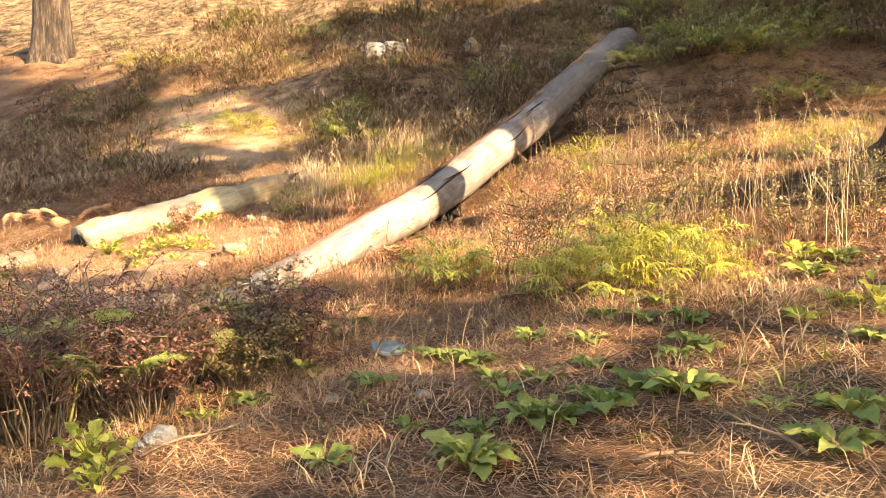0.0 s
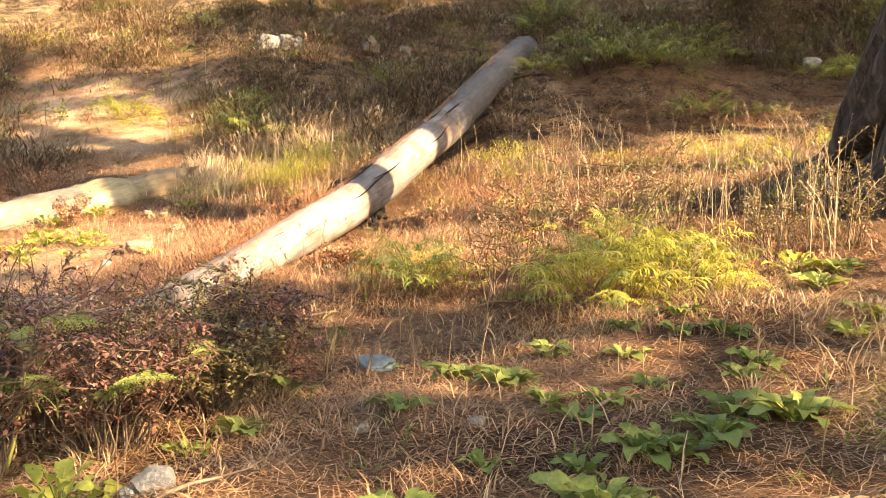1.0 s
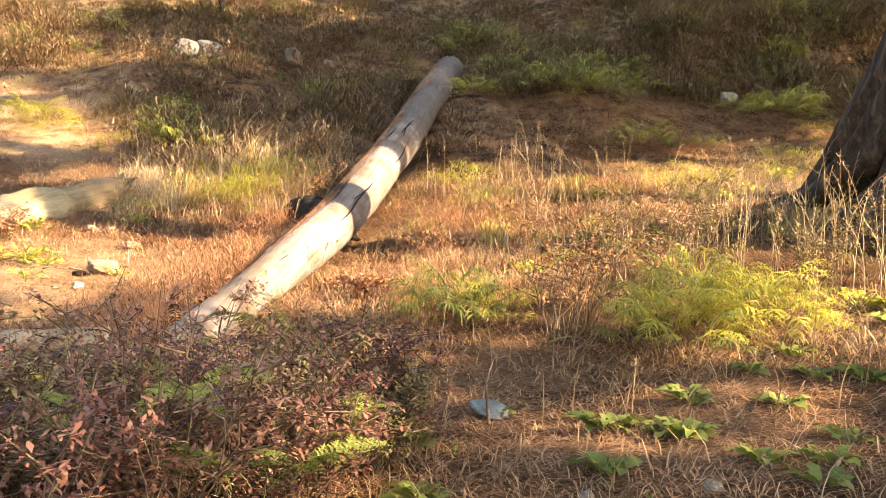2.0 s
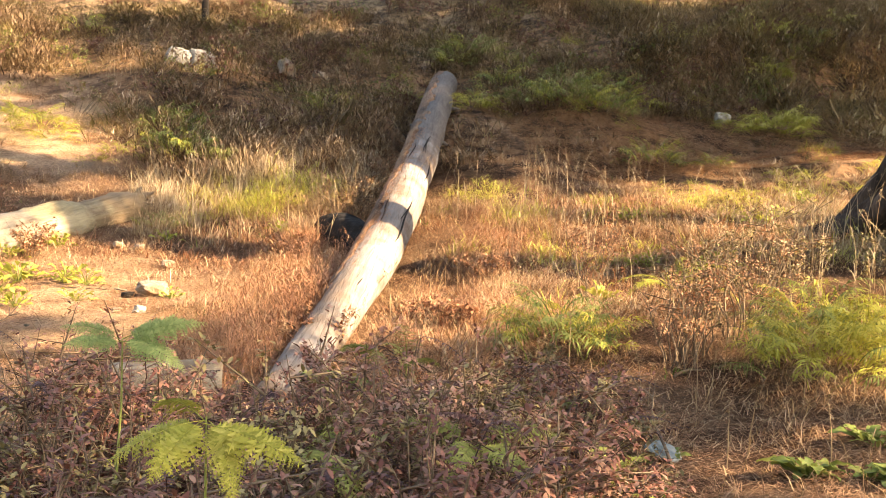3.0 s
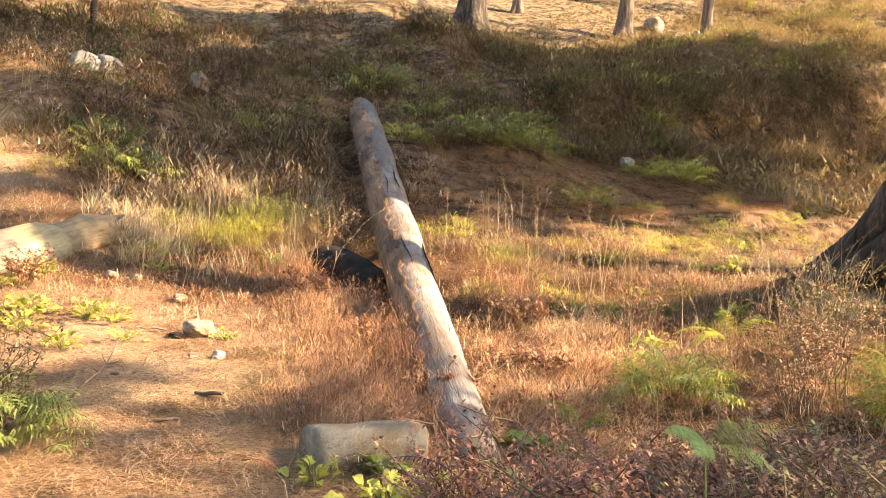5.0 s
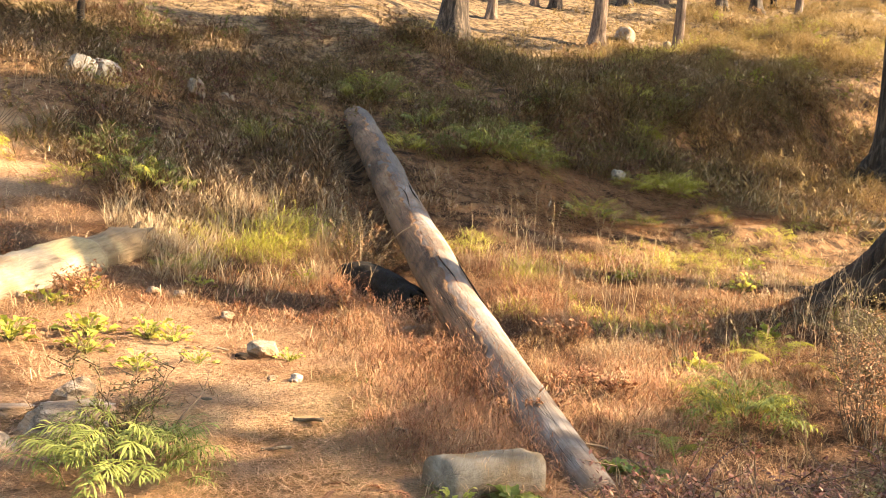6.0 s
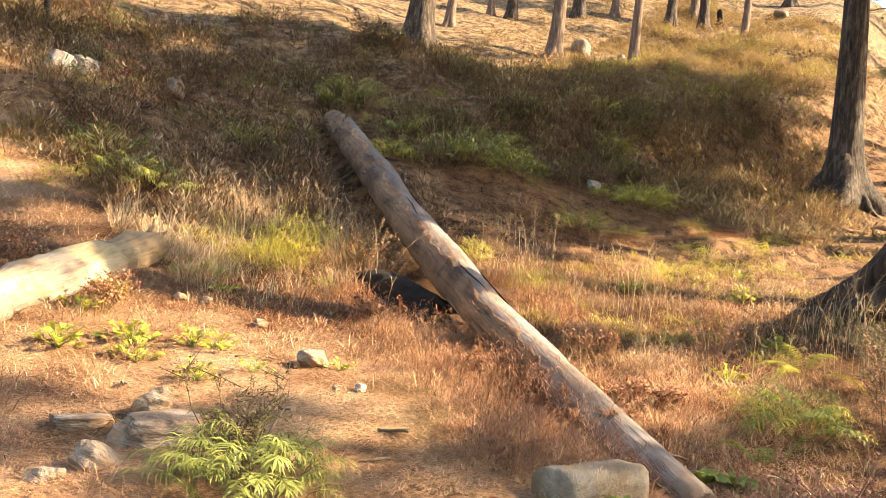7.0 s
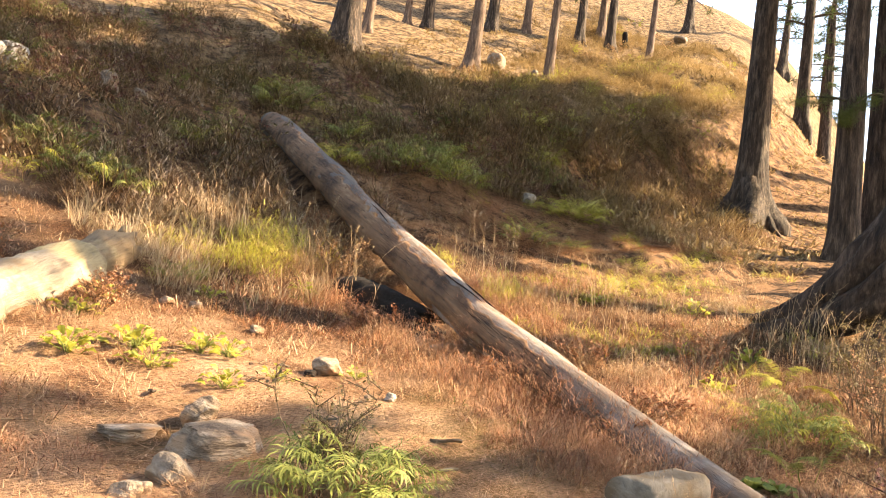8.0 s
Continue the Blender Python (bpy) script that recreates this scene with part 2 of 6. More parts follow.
M_SLOPE = leafy("golden_slope_grass", [(0.0, (0.06, 0.036, 0.015)), (0.35, (0.19, 0.122, 0.052)), (0.7, (0.36, 0.245, 0.115)), (1.0, (0.52, 0.385, 0.21))], 0.3, 0.7, 0.25)
M_FLUFF = leafy("brown_weed_fluff", [(0.0, (0.03, 0.016, 0.010)), (0.35, (0.15, 0.088, 0.05)), (0.65, (0.36, 0.235, 0.135)), (1.0, (0.62, 0.46, 0.30))], 0.08, 0.8, 0.9)
M_BRUSH = leafy("brown_brush", [(0.0, (0.022, 0.013, 0.008)), (0.35, (0.095, 0.058, 0.032)), (0.7, (0.24, 0.155, 0.085)), (1.0, (0.46, 0.33, 0.20))], 0.08, 0.7, 0.7)
M_LIME = leafy("yellow_green_blades", [(0.0, (0.18, 0.18, 0.03)), (0.45, (0.40, 0.36, 0.065)), (1.0, (0.62, 0.52, 0.16))], 0.4)
M_THATCH = leafy("dead_thatch", [(0.0, (0.045, 0.02, 0.011)), (0.3, (0.20, 0.095, 0.05)), (0.6, (0.44, 0.25, 0.138)), (1.0, (0.62, 0.43, 0.265))], 0.15, 0.8, 0.9)
M_PALE = leafy("pale_seed_straw", [(0.0, (0.24, 0.15, 0.08)), (0.5, (0.44, 0.31, 0.185)), (1.0, (0.64, 0.50, 0.33))], 0.3)
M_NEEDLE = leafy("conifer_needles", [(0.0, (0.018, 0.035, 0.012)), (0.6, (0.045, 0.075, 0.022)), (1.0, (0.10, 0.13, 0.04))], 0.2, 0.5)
# lighter copy of the needles for low limbs, sunlight put into the colour
M_NEEDLEPALE = leafy("needles_tinted_sunlit", [(0.0, (0.05, 0.085, 0.025)), (0.6, (0.11, 0.15, 0.045)), (1.0, (0.2, 0.22, 0.07))], 0.4, 0.5)
M_BROWNSTEM = leafy("brown_seed_stem", [(0.0, (0.12, 0.07, 0.035)), (0.5, (0.27, 0.17, 0.09)), (1.0, (0.48, 0.34, 0.2))], 0.2)
M_STEM = surface("dry_stem", 9, [(0.3, (0.07, 0.04, 0.025)), (0.7, (0.22, 0.15, 0.095))], bump=0.2)
# the tint from y 13.7 up holds darker bark plus the upper log's shade
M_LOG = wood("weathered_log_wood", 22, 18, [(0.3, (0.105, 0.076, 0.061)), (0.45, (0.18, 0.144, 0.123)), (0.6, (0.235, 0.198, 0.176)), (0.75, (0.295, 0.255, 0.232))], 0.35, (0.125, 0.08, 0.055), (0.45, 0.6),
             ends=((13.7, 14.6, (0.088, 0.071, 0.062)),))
M_STUB = wood("pale_split_wood", 46, 16, [(0.32, (0.075, 0.05, 0.032)), (0.46, (0.17, 0.135, 0.10)), (0.6, (0.235, 0.195, 0.155)), (0.78, (0.29, 0.25, 0.205))], 0.1, (0.16, 0.105, 0.058), (0.5, 0.62), 0.9,
              ends=((12.0, 12.3, (0.28, 0.215, 0.115)), (12.5, 12.75, (0.17, 0.105, 0.06))))
M_BARKREM = wood("peeling_bark", 22, 18, [(0.3, (0.022, 0.012, 0.008)), (0.45, (0.09, 0.048, 0.027)), (0.6, (0.20, 0.112, 0.062)), (0.8, (0.33, 0.215, 0.135))], 0.9, (0.16, 0.085, 0.047), (0.48, 0.6), 1.0)
M_BARK = surface("conifer_bark", 3.0, [(0.34, (0.014, 0.009, 0.006)), (0.5, (0.055, 0.036, 0.025)), (0.68, (0.15, 0.105, 0.078))], bump=1.0, depth=0.09, stretch=(2.8, 2.8, 0.45))
M_BARKRED = surface("reddish_pine_bark", 3.0, [(0.3, (0.045, 0.028, 0.021)), (0.5, (0.13, 0.08, 0.056)), (0.7, (0.24, 0.16, 0.115))], bump=1.0, depth=0.05, stretch=(2.6, 2.6, 0.5))
M_ROCK = surface("pale_grey_rock", 4.0, [(0.3, (0.09, 0.066, 0.05)), (0.5, (0.22, 0.172, 0.135)), (0.75, (0.37, 0.31, 0.255))], bump=0.9, depth=0.04, big=(3.0, 0.5, 0.62, (0.22, 0.13, 0.075)))
M_ROCKB = surface("banded_brown_rock", 3.0, [(0.3, (0.05, 0.034, 0.025)), (0.46, (0.19, 0.135, 0.095)), (0.58, (0.36, 0.28, 0.215)), (0.7, (0.14, 0.09, 0.06)), (0.82, (0.30, 0.20, 0.13))], bump=1.0, depth=0.05, stretch=(1, 1, 5), big=(4.0, 0.52, 0.64, (0.30, 0.18, 0.105)))
M_BOULDER = surface("pale_split_boulder", 4.0, [(0.3, (0.09, 0.078, 0.07)), (0.5, (0.19, 0.17, 0.153)), (0.75, (0.28, 0.255, 0.235))], bump=0.8, depth=0.04)
M_SLATE = surface("blue_grey_slate", 5.0, [(0.3, (0.10, 0.113, 0.113)), (0.6, (0.17, 0.19, 0.19)), (0.8, (0.24, 0.255, 0.25))], bump=0.4, depth=0.01)
M_WHITE = surface("white_quartz", 6.0, [(0.3, (0.15, 0.12, 0.095)), (0.55, (0.31, 0.265, 0.22)), (0.8, (0.44, 0.39, 0.335))], bump=0.8, depth=0.03)
M_CHAR = surface("charred_wood", 4.0, [(0.3, (0.006, 0.004, 0.003)), (0.6, (0.015, 0.009, 0.006)), (0.8, (0.045, 0.026, 0.017))], rough=0.95, bump=0.9, depth=0.03)

# ---- building blocks ----
RNG = np.random.default_rng(7)
LATTICE = RNG.random((256, 256))


def vnoise(x, y, scale, shift=0.0):
    """Smooth value noise, -0.5 to 0.5, of arrays."""
    u, v = np.asarray(x, float) / scale + shift, np.asarray(y, float) / scale + shift * 1.7
    i, j = np.floor(u).astype(int), np.floor(v).astype(int)
    a, b = u - i, v - j
    a, b = a * a * (3 - 2 * a), b * b * (3 - 2 * b)
    g = lambda p, q: LATTICE[p % 256, q % 256]
    return (g(i, j) * (1 - a) + g(i + 1, j) * a) * (1 - b) + (g(i, j + 1) * (1 - a) + g(i + 1, j + 1) * a) * b - 0.5


def soft(u, w):
    return w * np.logaddexp(0, np.asarray(u, float) / w)


def bump_at(x, y, cx, cy, r, h):
    return h * np.exp(-((x - cx) ** 2 + (y - cy) ** 2) / (2 * r * r))


def edge(u, w):
    """A soft step from 0 to 1, w wide."""
    return 1 / (1 + np.exp(-np.clip(u / w, -60, 60)))


def height(x, y):
    """The ground: a slope that steepens uphill, a ridge far off, mounds and hollows."""
    x, y = np.asarray(x, float), np.asarray(y, float)
    z = 0.113 + 0.111 * x + 0.095 * y + 0.266 * soft(y - 11, 2.0) + 0.136 * soft(y - 17.5, 1.5) + 0.062 * soft(x - 3, 2.0) - 0.005 * soft(y - 24, 3.0)
    z = z + 0.25 * soft(x - 28, 6.0) - 0.7 * soft(37 - y, 2.0) / (1 + np.exp(np.clip((58 - x) / 4.0, -60, 60)))
    r = np.hypot(x, y - 5)
    z = z - 0.9 * soft(0.48 * (x + 6.6) + 4.5 - y, 1.5) * edge(x - 44, 3.0)
    z = z - 0.42 * soft(r - 104, 6.0) - 0.05 * soft(-x - 20, 5.0)
    z = z + bump_at(x, y, 4.6, 8.6, 1.7, 0.26) + bump_at(x, y, -2.2, 11.0, 1.3, -0.16) + bump_at(x, y, -2.8, 20.2, 1.0, 0.35)
    # a steep cut bank with a brow, and the gentler slope behind it
    cut = -(0.4 + 0.5 * edge(x - 17, 2.0)) * edge(y - 13.2, 0.5) + (1.25 + 0.55 * edge(x - 18, 2.0)) * edge(y - 19.45 - 0.1 * (x - 10), 0.38)
    z = z + cut * edge(x - 7.2, 0.6) * edge(34 - y, 2.0) - 2.2 * edge(y - 0.25 * (x - 14) - 27.5, 1.2) * edge(x - 17, 2.0)
    z = z + bump_at(x, y, 5.7, 17.3, 1.2, 0.5) + bump_at(x, y, 0.2, 14.5, 0.8, 0.2) + bump_at(x, y, 5.6, 23.2, 1.5, -0.45) + bump_at(x, y, 3.4, 14.3, 0.7, 0.2) + bump_at(x, y, 17, 26, 2.6, -0.6) + bump_at(x, y, -0.12, 5.25, 0.55, -0.14)
    # washed-out hollow along the lower side of the long log
    along = edge(y - 12.4, 0.4) * edge(21.6 - y, 0.25)
    z = z - 0.42 * along * np.exp(-((x - 0.62 - 0.405 * (y - 13)) / 0.42) ** 2) - 0.3 * edge(y - 20.3, 0.3) * along * np.exp(-((x - 3.7) / 0.5) ** 2)
    z = z + bump_at(x, y, 0.1, 11.2, 0.55, -0.30) + bump_at(x, y, 11, 19.3, 2.5, 0.12) + bump_at(x, y, -6.6, 4.5, 2.0, 0.15)
    near = np.exp(-(np.hypot(x, y - 8) / 40) ** 2)
    z = z + near * (0.16 * vnoise(x, y, 2.3) + 0.07 * vnoise(x, y, 0.7, 5.3) + 0.01 * vnoise(x, y, 0.3, 9.1))
    mask = np.exp(-(((x - 10.0) / 4.2) ** 2 + ((y - 13.0) / 1.7) ** 2) ** 2)
    ledges = sum(0.12 * np.tanh((y - e - 0.16 * np.sin(x * 1.1 + e)) / 0.07) for e in (11.8, 12.6, 13.4, 14.3)) * mask
    bank = 1 / (1 + np.exp(np.clip(16.5 - y, -60, 60)))
    return z + bank * (0.75 * vnoise(x, y, 3.1, 3.3) + 0.34 * vnoise(x, y, 1.1, 7.7)) + ledges + 2.0 * (1 - near) * vnoise(x, y, 14, 2.2)


def on(x, y, up=0.0):
    return Vector((x, y, float(height(x, y)) + up))


def mesh_of(name, verts, faces, material):
    """A mesh from arrays; faces is one array of equal polygons or a list of such arrays."""
    me = bpy.data.meshes.new(name)
    blocks = faces if isinstance(faces, list) else [faces]
    me.vertices.add(len(verts))
    me.vertices.foreach_set("co", np.asarray(verts, np.float32).ravel())
    loops = np.concatenate([b.ravel() for b in blocks]).astype(np.int32)
    sizes = np.concatenate([np.full(len(b), b.shape[1]) for b in blocks])
    me.loops.add(len(loops))
    me.loops.foreach_set("vertex_index", loops)
    me.polygons.add(len(sizes))
    me.polygons.foreach_set("loop_start", np.concatenate([[0], np.cumsum(sizes)[:-1]]).astype(np.int32))
    me.update(calc_edges=True)
    me.materials.append(material)
    return me


def smooth(me):
    me.polygons.foreach_set("use_smooth", np.ones(len(me.polygons), bool))
    return me


def hung(name, me, parent, m=None, label=""):
    """A mesh object as a part under a thing."""
    ob = new(name, me)
    ob.parent = parent
    if m is not None:
        ob.matrix_basis = m
    return tagged(ob, label)


def thing(name, place, label, category, group="", turn=0.0, size=1.0):
    ob = new(name)
    ob.empty_display_size = 0.1
    ob.matrix_basis = Matrix.LocRotScale(place, Euler((0, 0, turn)), Vector((size, size, size)))
    return tagged(ob, label, category, group)


def blades(P, length, width, azimuth, rise, bend, segs=2, lance=False):
    """Tapered curved strips from points P: azimuth and rise of the root, bend by which the tip sinks (radians)."""
    n = len(P)
    V = np.empty((n, 2 * segs + 1, 3))
    pos = np.array(P, float)
    side = np.stack([-np.sin(azimuth), np.cos(azimuth), np.zeros(n)], 1)
    for k in range(segs + 1):
        w = width * ((0.3 + 2.6 * (k / segs) * (1 - k / segs)) if lance else (1 - k / segs)) * 0.5
        if k < segs:
            V[:, 2 * k] = pos + side * w[:, None]
            V[:, 2 * k + 1] = pos - side * w[:, None]
        else:
            V[:, 2 * k] = pos
        e = rise - bend * k / segs
        step = np.stack([np.cos(azimuth) * np.cos(e), np.sin(azimuth) * np.cos(e), np.sin(e)], 1)
        pos = pos + step * (length / segs)[:, None]
    base = (np.arange(n) * (2 * segs + 1))[:, None]
    quads = [base + np.array([[2 * k, 2 * k + 1, 2 * k + 3, 2 * k + 2]]) for k in range(segs - 1)]
    tris = base + np.array([[2 * segs - 2, 2 * segs - 1, 2 * segs]])
    return V.reshape(-1, 3), ([np.concatenate(quads)] if quads else []) + [tris]


def tube(points, radii, sides=8, wobble=0.0, cap=True, seed=0.0):
    """A tapered tube along points, rough by wobble; returns vertices and faces."""
    P = np.array([tuple(p) for p in points], float)
    T = np.gradient(P, axis=0)
    T /= np.linalg.norm(T, axis=1)[:, None]
    up = np.array([0.0, 0.0, 1.0]) if abs(T[0, 2]) < 0.9 else np.array([1.0, 0.0, 0.0])
    A = np.cross(T, up)
    A /= np.linalg.norm(A, axis=1)[:, None]
    B = np.cross(A, T)
    th = np.arange(sides) * 2 * np.pi / sides
    R = np.asarray(radii, float)[:, None] * np.ones((1, sides))
    if wobble:
        s = np.arange(len(P))[:, None]
        R = R * (1 + wobble * (vnoise(np.cos(th)[None] * 2 + s * 0.25, np.sin(th)[None] * 2 + s * 0.11, 0.8, seed) + 0.5 * vnoise(np.cos(th)[None] * 4 + s, np.sin(th)[None] * 4, 0.7, seed + 3)))
    V = P[:, None] + R[..., None] * (A[:, None] * np.cos(th)[None, :, None] + B[:, None] * np.sin(th)[None, :, None])
    n = len(P)
    i, j = np.meshgrid(np.arange(n - 1), np.arange(sides), indexing="ij")
    k = (j + 1) % sides
    quads = np.stack([i * sides + j, (i + 1) * sides + j, (i + 1) * sides + k, i * sides + k], -1).reshape(-1, 4)
    V = V.reshape(-1, 3)
    if not cap:
        return V, [quads]
    V = np.concatenate([V, P[[0, -1]]])
    j = np.arange(sides)
    k = (j + 1) % sides
    first = np.stack([np.full(sides, n * sides), j, k], 1)
    last = np.stack([np.full(sides, n * sides + 1), (n - 1) * sides + k, (n - 1) * sides + j], 1)
    return V, [quads, np.concatenate([first, last])]


def joined(pieces):
    """Several (vertices, face blocks) as one."""
    V, F, o = [], {}, 0
    for v, blocks in pieces:
        V.append(v)
        for b in blocks:
            F.setdefault(b.shape[1], []).append(b + o)
        o += len(v)
    return np.concatenate(V), [np.concatenate(b) for b in F.values()]


def part(name, bm, material, parent, label=""):
    me = bpy.data.meshes.new(name)
    bm.to_mesh(me)
    bm.free()
    me.materials.append(material)
    return hung(name, me, parent, None, label)

# ---- ground ----


def axis_steps(lo, a, b, hi, fine, grow):
    mid = list(np.arange(a, b, fine))
    left, right, s = [a], [mid[-1] + fine], fine
    while left[-1] > lo:
        s *= grow
        left.append(left[-1] - s)
    s = fine
    while right[-1] < hi:
        right.append(right[-1] + s)
        s *= grow
    return np.array(left[:0:-1] + mid + right)


def build_ground():
    X, Y = np.meshgrid(axis_steps(-900, -8, 15, 900, 0.2, 1.07), axis_steps(-900, 2.5, 22.5, 900, 0.2, 1.07), indexing="ij")
    V = np.stack([X, Y, height(X, Y)], -1).reshape(-1, 3)
    nx, ny = X.shape
    i, j = np.meshgrid(np.arange(nx - 1), np.arange(ny - 1), indexing="ij")
    q = np.stack([i * ny + j, (i + 1) * ny + j, (i + 1) * ny + j + 1, i * ny + j + 1], -1).reshape(-1, 4)
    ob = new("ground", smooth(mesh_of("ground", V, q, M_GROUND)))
    return tagged(ob, "brown forest slope covered in pine needles and dry grass", "ground", kind="structure")


build_ground()

# ---- fallen log ----


def log_axis(y):
    u = (y - 6.6) / 14.4
    k, c = u * (1 - u), u * (1 - u) * (1 - 2 * u)
    return np.array([-1.728 + 6.001 * u + 0.348 * k + 0.221 * c, y, 0.645 + 5.217 * u - 1.126 * k - 1.256 * c])


def log_radius(y):
    return float(np.interp(y, [6.4, 7.5, 9, 11, 14, 18, 21.2], [0.11, 0.155, 0.20, 0.245, 0.27, 0.30, 0.31]))


def fallen_log():
    ys = np.arange(6.45, 21.3, 0.12)
    P = np.array([log_axis(y) for y in ys])
    P[:, 2] += 0.02 * np.sin(ys * 1.7)
    R = np.array([log_radius(y) * (1 + 0.03 * math.sin(y * 2.9) + 0.05 * math.exp(-((y - 15.2) / 0.25) ** 2)) for y in ys])
    root = thing("fallen_log", Vector((0, 0, 0)), "long weathered grey pine log, mostly barkless, lying up the slope", "log")
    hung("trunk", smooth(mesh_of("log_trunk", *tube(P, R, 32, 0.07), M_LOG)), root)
    rng = np.random.default_rng(3)
    # ragged bark left on the upper and left flank
    for y0, y1, a0, a1 in ((8.2, 10.9, 2.17, 3.70), (10.7, 13.4, 1.97, 3.80), (13.2, 15.3, 1.92, 3.90), (15.1, 17.4, 1.62, 3.80), (17.1, 19.0, 1.82, 3.70), (18.8, 20.9, 1.72, 3.60)):
        ny, na = int((y1 - y0) / 0.05), 16
        V = []
        for i in range(ny + 1):
            y = y0 + (y1 - y0) * i / ny
            c, r = log_axis(y), log_radius(y)
            tan = log_axis(y + 0.1) - log_axis(y - 0.1)
            tan /= np.linalg.norm(tan)
            side = np.cross(tan, (0, 0, 1))
            side /= np.linalg.norm(side)
            over = np.cross(side, tan)
            for j in range(na + 1):
                lo = a0 + 0.5 * vnoise(y * 3, y0, 1.0, 4.0) + 0.35 * vnoise(y * 9, y0, 1.0, 3.0)
                hi = a1 + 0.5 * vnoise(y * 3.3, y0, 1.0, 8.0)
                a = lo + (hi - lo) * j / na
                edge = min(i, ny - i, j * 2, (na - j) * 2) / 3.0
                lift = 0.006 + 0.012 * min(edge, 1) + 0.014 * max(0.0, float(vnoise(y * 7, a * 3, 1.0, 2.0))) - (0.065 if edge < 0.3 else 0)
                V.append(c + (r * 1.03 + lift) * (math.cos(a) * side + math.sin(a) * over))
        i, j = np.meshgrid(np.arange(ny), np.arange(na), indexing="ij")
        q = np.stack([i * (na + 1) + j, i * (na + 1) + j + 1, (i + 1) * (na + 1) + j + 1, (i + 1) * (na + 1) + j], -1).reshape(-1, 4)
        hung("bark_flake", mesh_of("bark_flake", np.array(V), q, M_BARKREM), root, None, "ragged brown bark strip")
    # short broken branch stubs
    for y, a, l in ((8.1, 1.2, 0.05), (15.2, -0.2, 0.22), (15.6, 2.9, 0.12), (17.6, 0.1, 0.35), (11.1, 1.0, 0.05), (13.2, 0.4, 0.06)):
        c, r = log_axis(y), log_radius(y)
        d = np.array([math.cos(a), 0.25, math.sin(a)])
        d /= np.linalg.norm(d)
        pts = [c + d * (r * 0.8 + l * k / 3) for k in range(4)]
        hung("branch_stub", mesh_of("branch_stub", *tube(pts, [0.045, 0.04, 0.034, 0.02], 8, 0.2), M_LOG), root)
    # drying cracks: thin dark wedges along the wood
    for k in range(11):
        y0 = rng.uniform(7.4, 13.5)
        a = rng.uniform(0.5, 2.7)
        pts = []
        for s in np.linspace(0, rng.uniform(0.5, 1.3), 7):
            y = y0 + s
            c, r = log_axis(y), log_radius(y)
            b = a + 0.08 * math.sin(s * 5 + k)
            tan = log_axis(y + 0.1) - log_axis(y - 0.1)
            side = np.cross(tan, (0, 0, 1))
            side /= np.linalg.norm(side)
            over = np.cross(side, tan)
            over /= np.linalg.norm(over)
            pts.append(c + r * 1.0 * (math.cos(b) * side + math.sin(b) * over))
        hung("drying_crack", mesh_of("drying_crack", *tube(pts, [0.002, 0.006, 0.009, 0.010, 0.008, 0.006, 0.002], 5), M_CHAR), root)


fallen_log()


def stub_axis(s):
    """Along the shorter split log, s from 0 (low end) to 1."""
    return np.array([-4.78 + 2.22 * s, 11.2 + 2.15 * s, 0.995 + 0.89 * s + 0.03 * math.sin(s * 5)])


def split_log():
    root = thing("split_log", Vector((0, 0, 0)), "pale barkless split log, yellowed towards a jagged dark broken end", "log")
    n, sides = 46, 26
    P = np.array([stub_axis(s) for s in np.linspace(0, 1, n)])
    R = np.linspace(0.285, 0.26, n) * (1 + 0.05 * np.sin(np.arange(n) * 0.5))
    V, F = tube(P, R, sides, 0.14, True, 5.0)
    for q in range(len(V)):
        V[q] += 0.055 * np.array(noise.noise_vector(Vector(V[q]) * 2.6)) + 0.022 * np.array(noise.noise_vector(Vector(V[q]) * 9.0))
    d = stub_axis(1) - stub_axis(0)
    d /= np.linalg.norm(d)
    # long splinters at the broken upper end
    for k in range(sides):
        V[(n - 1) * sides + k] += d * (0.17 * max(0, math.sin(k * 1.9)) + 0.1 * math.sin(k * 5.1))
        V[(n - 2) * sides + k] += d * (0.1 * max(0, math.sin(k * 1.9)))
    V[-1] -= d * 0.25
    hung("trunk", smooth(mesh_of("split_trunk", V, F, M_STUB)), root)
    for s, a, l in ((0.62, 1.6, 0.07), (0.78, 1.9, 0.09), (0.95, 1.2, 0.09), (0.99, 1.75, 0.11), (0.45, 1.4, 0.05)):
        c = stub_axis(s)
        u = np.array([-0.35 * math.cos(a), 0.3 * math.cos(a), math.sin(a)])
        pts = [c + u * (0.2 + l * k / 3) + d * 0.03 * k for k in range(4)]
        hung("splinter", mesh_of("splinter", *tube(pts, [0.05, 0.04, 0.025, 0.006], 6, 0.3), M_STUB), root)
    # low end, hollow and dark
    pts = [stub_axis(-0.004 - 0.0 * k) + d * (-0.012 + 0.06 * k) for k in range(3)]
    hung("hollow", mesh_of("hollow", *tube(pts, [0.20, 0.18, 0.14], 14, 0.3), M_CHAR), root, None, "dark rotten hollow")


split_log()


def lone_log(points, radii, label, material=M_STUB, wob=0.25, name="log_piece"):
    root = thing(name, Vector((0, 0, 0)), label, "log")
    P = np.array(points)
    t = np.linspace(0, 1, 18)
    Q = np.stack([np.interp(t, np.linspace(0, 1, len(P)), P[:, k]) for k in range(3)], 1)
    R = np.interp(t, np.linspace(0, 1, len(radii)), radii)
    hung("trunk", smooth(mesh_of("piece", *tube(Q, R, 18, wob, True, 2.0), material)), root)
    return root


lone_log([(-6.9, 8.75, 0.38), (-5.9, 9.5, 0.60), (-4.95, 10.3, 0.84)], [0.17, 0.18, 0.17], "weathered pale log piece, rotten and hollow at its end")

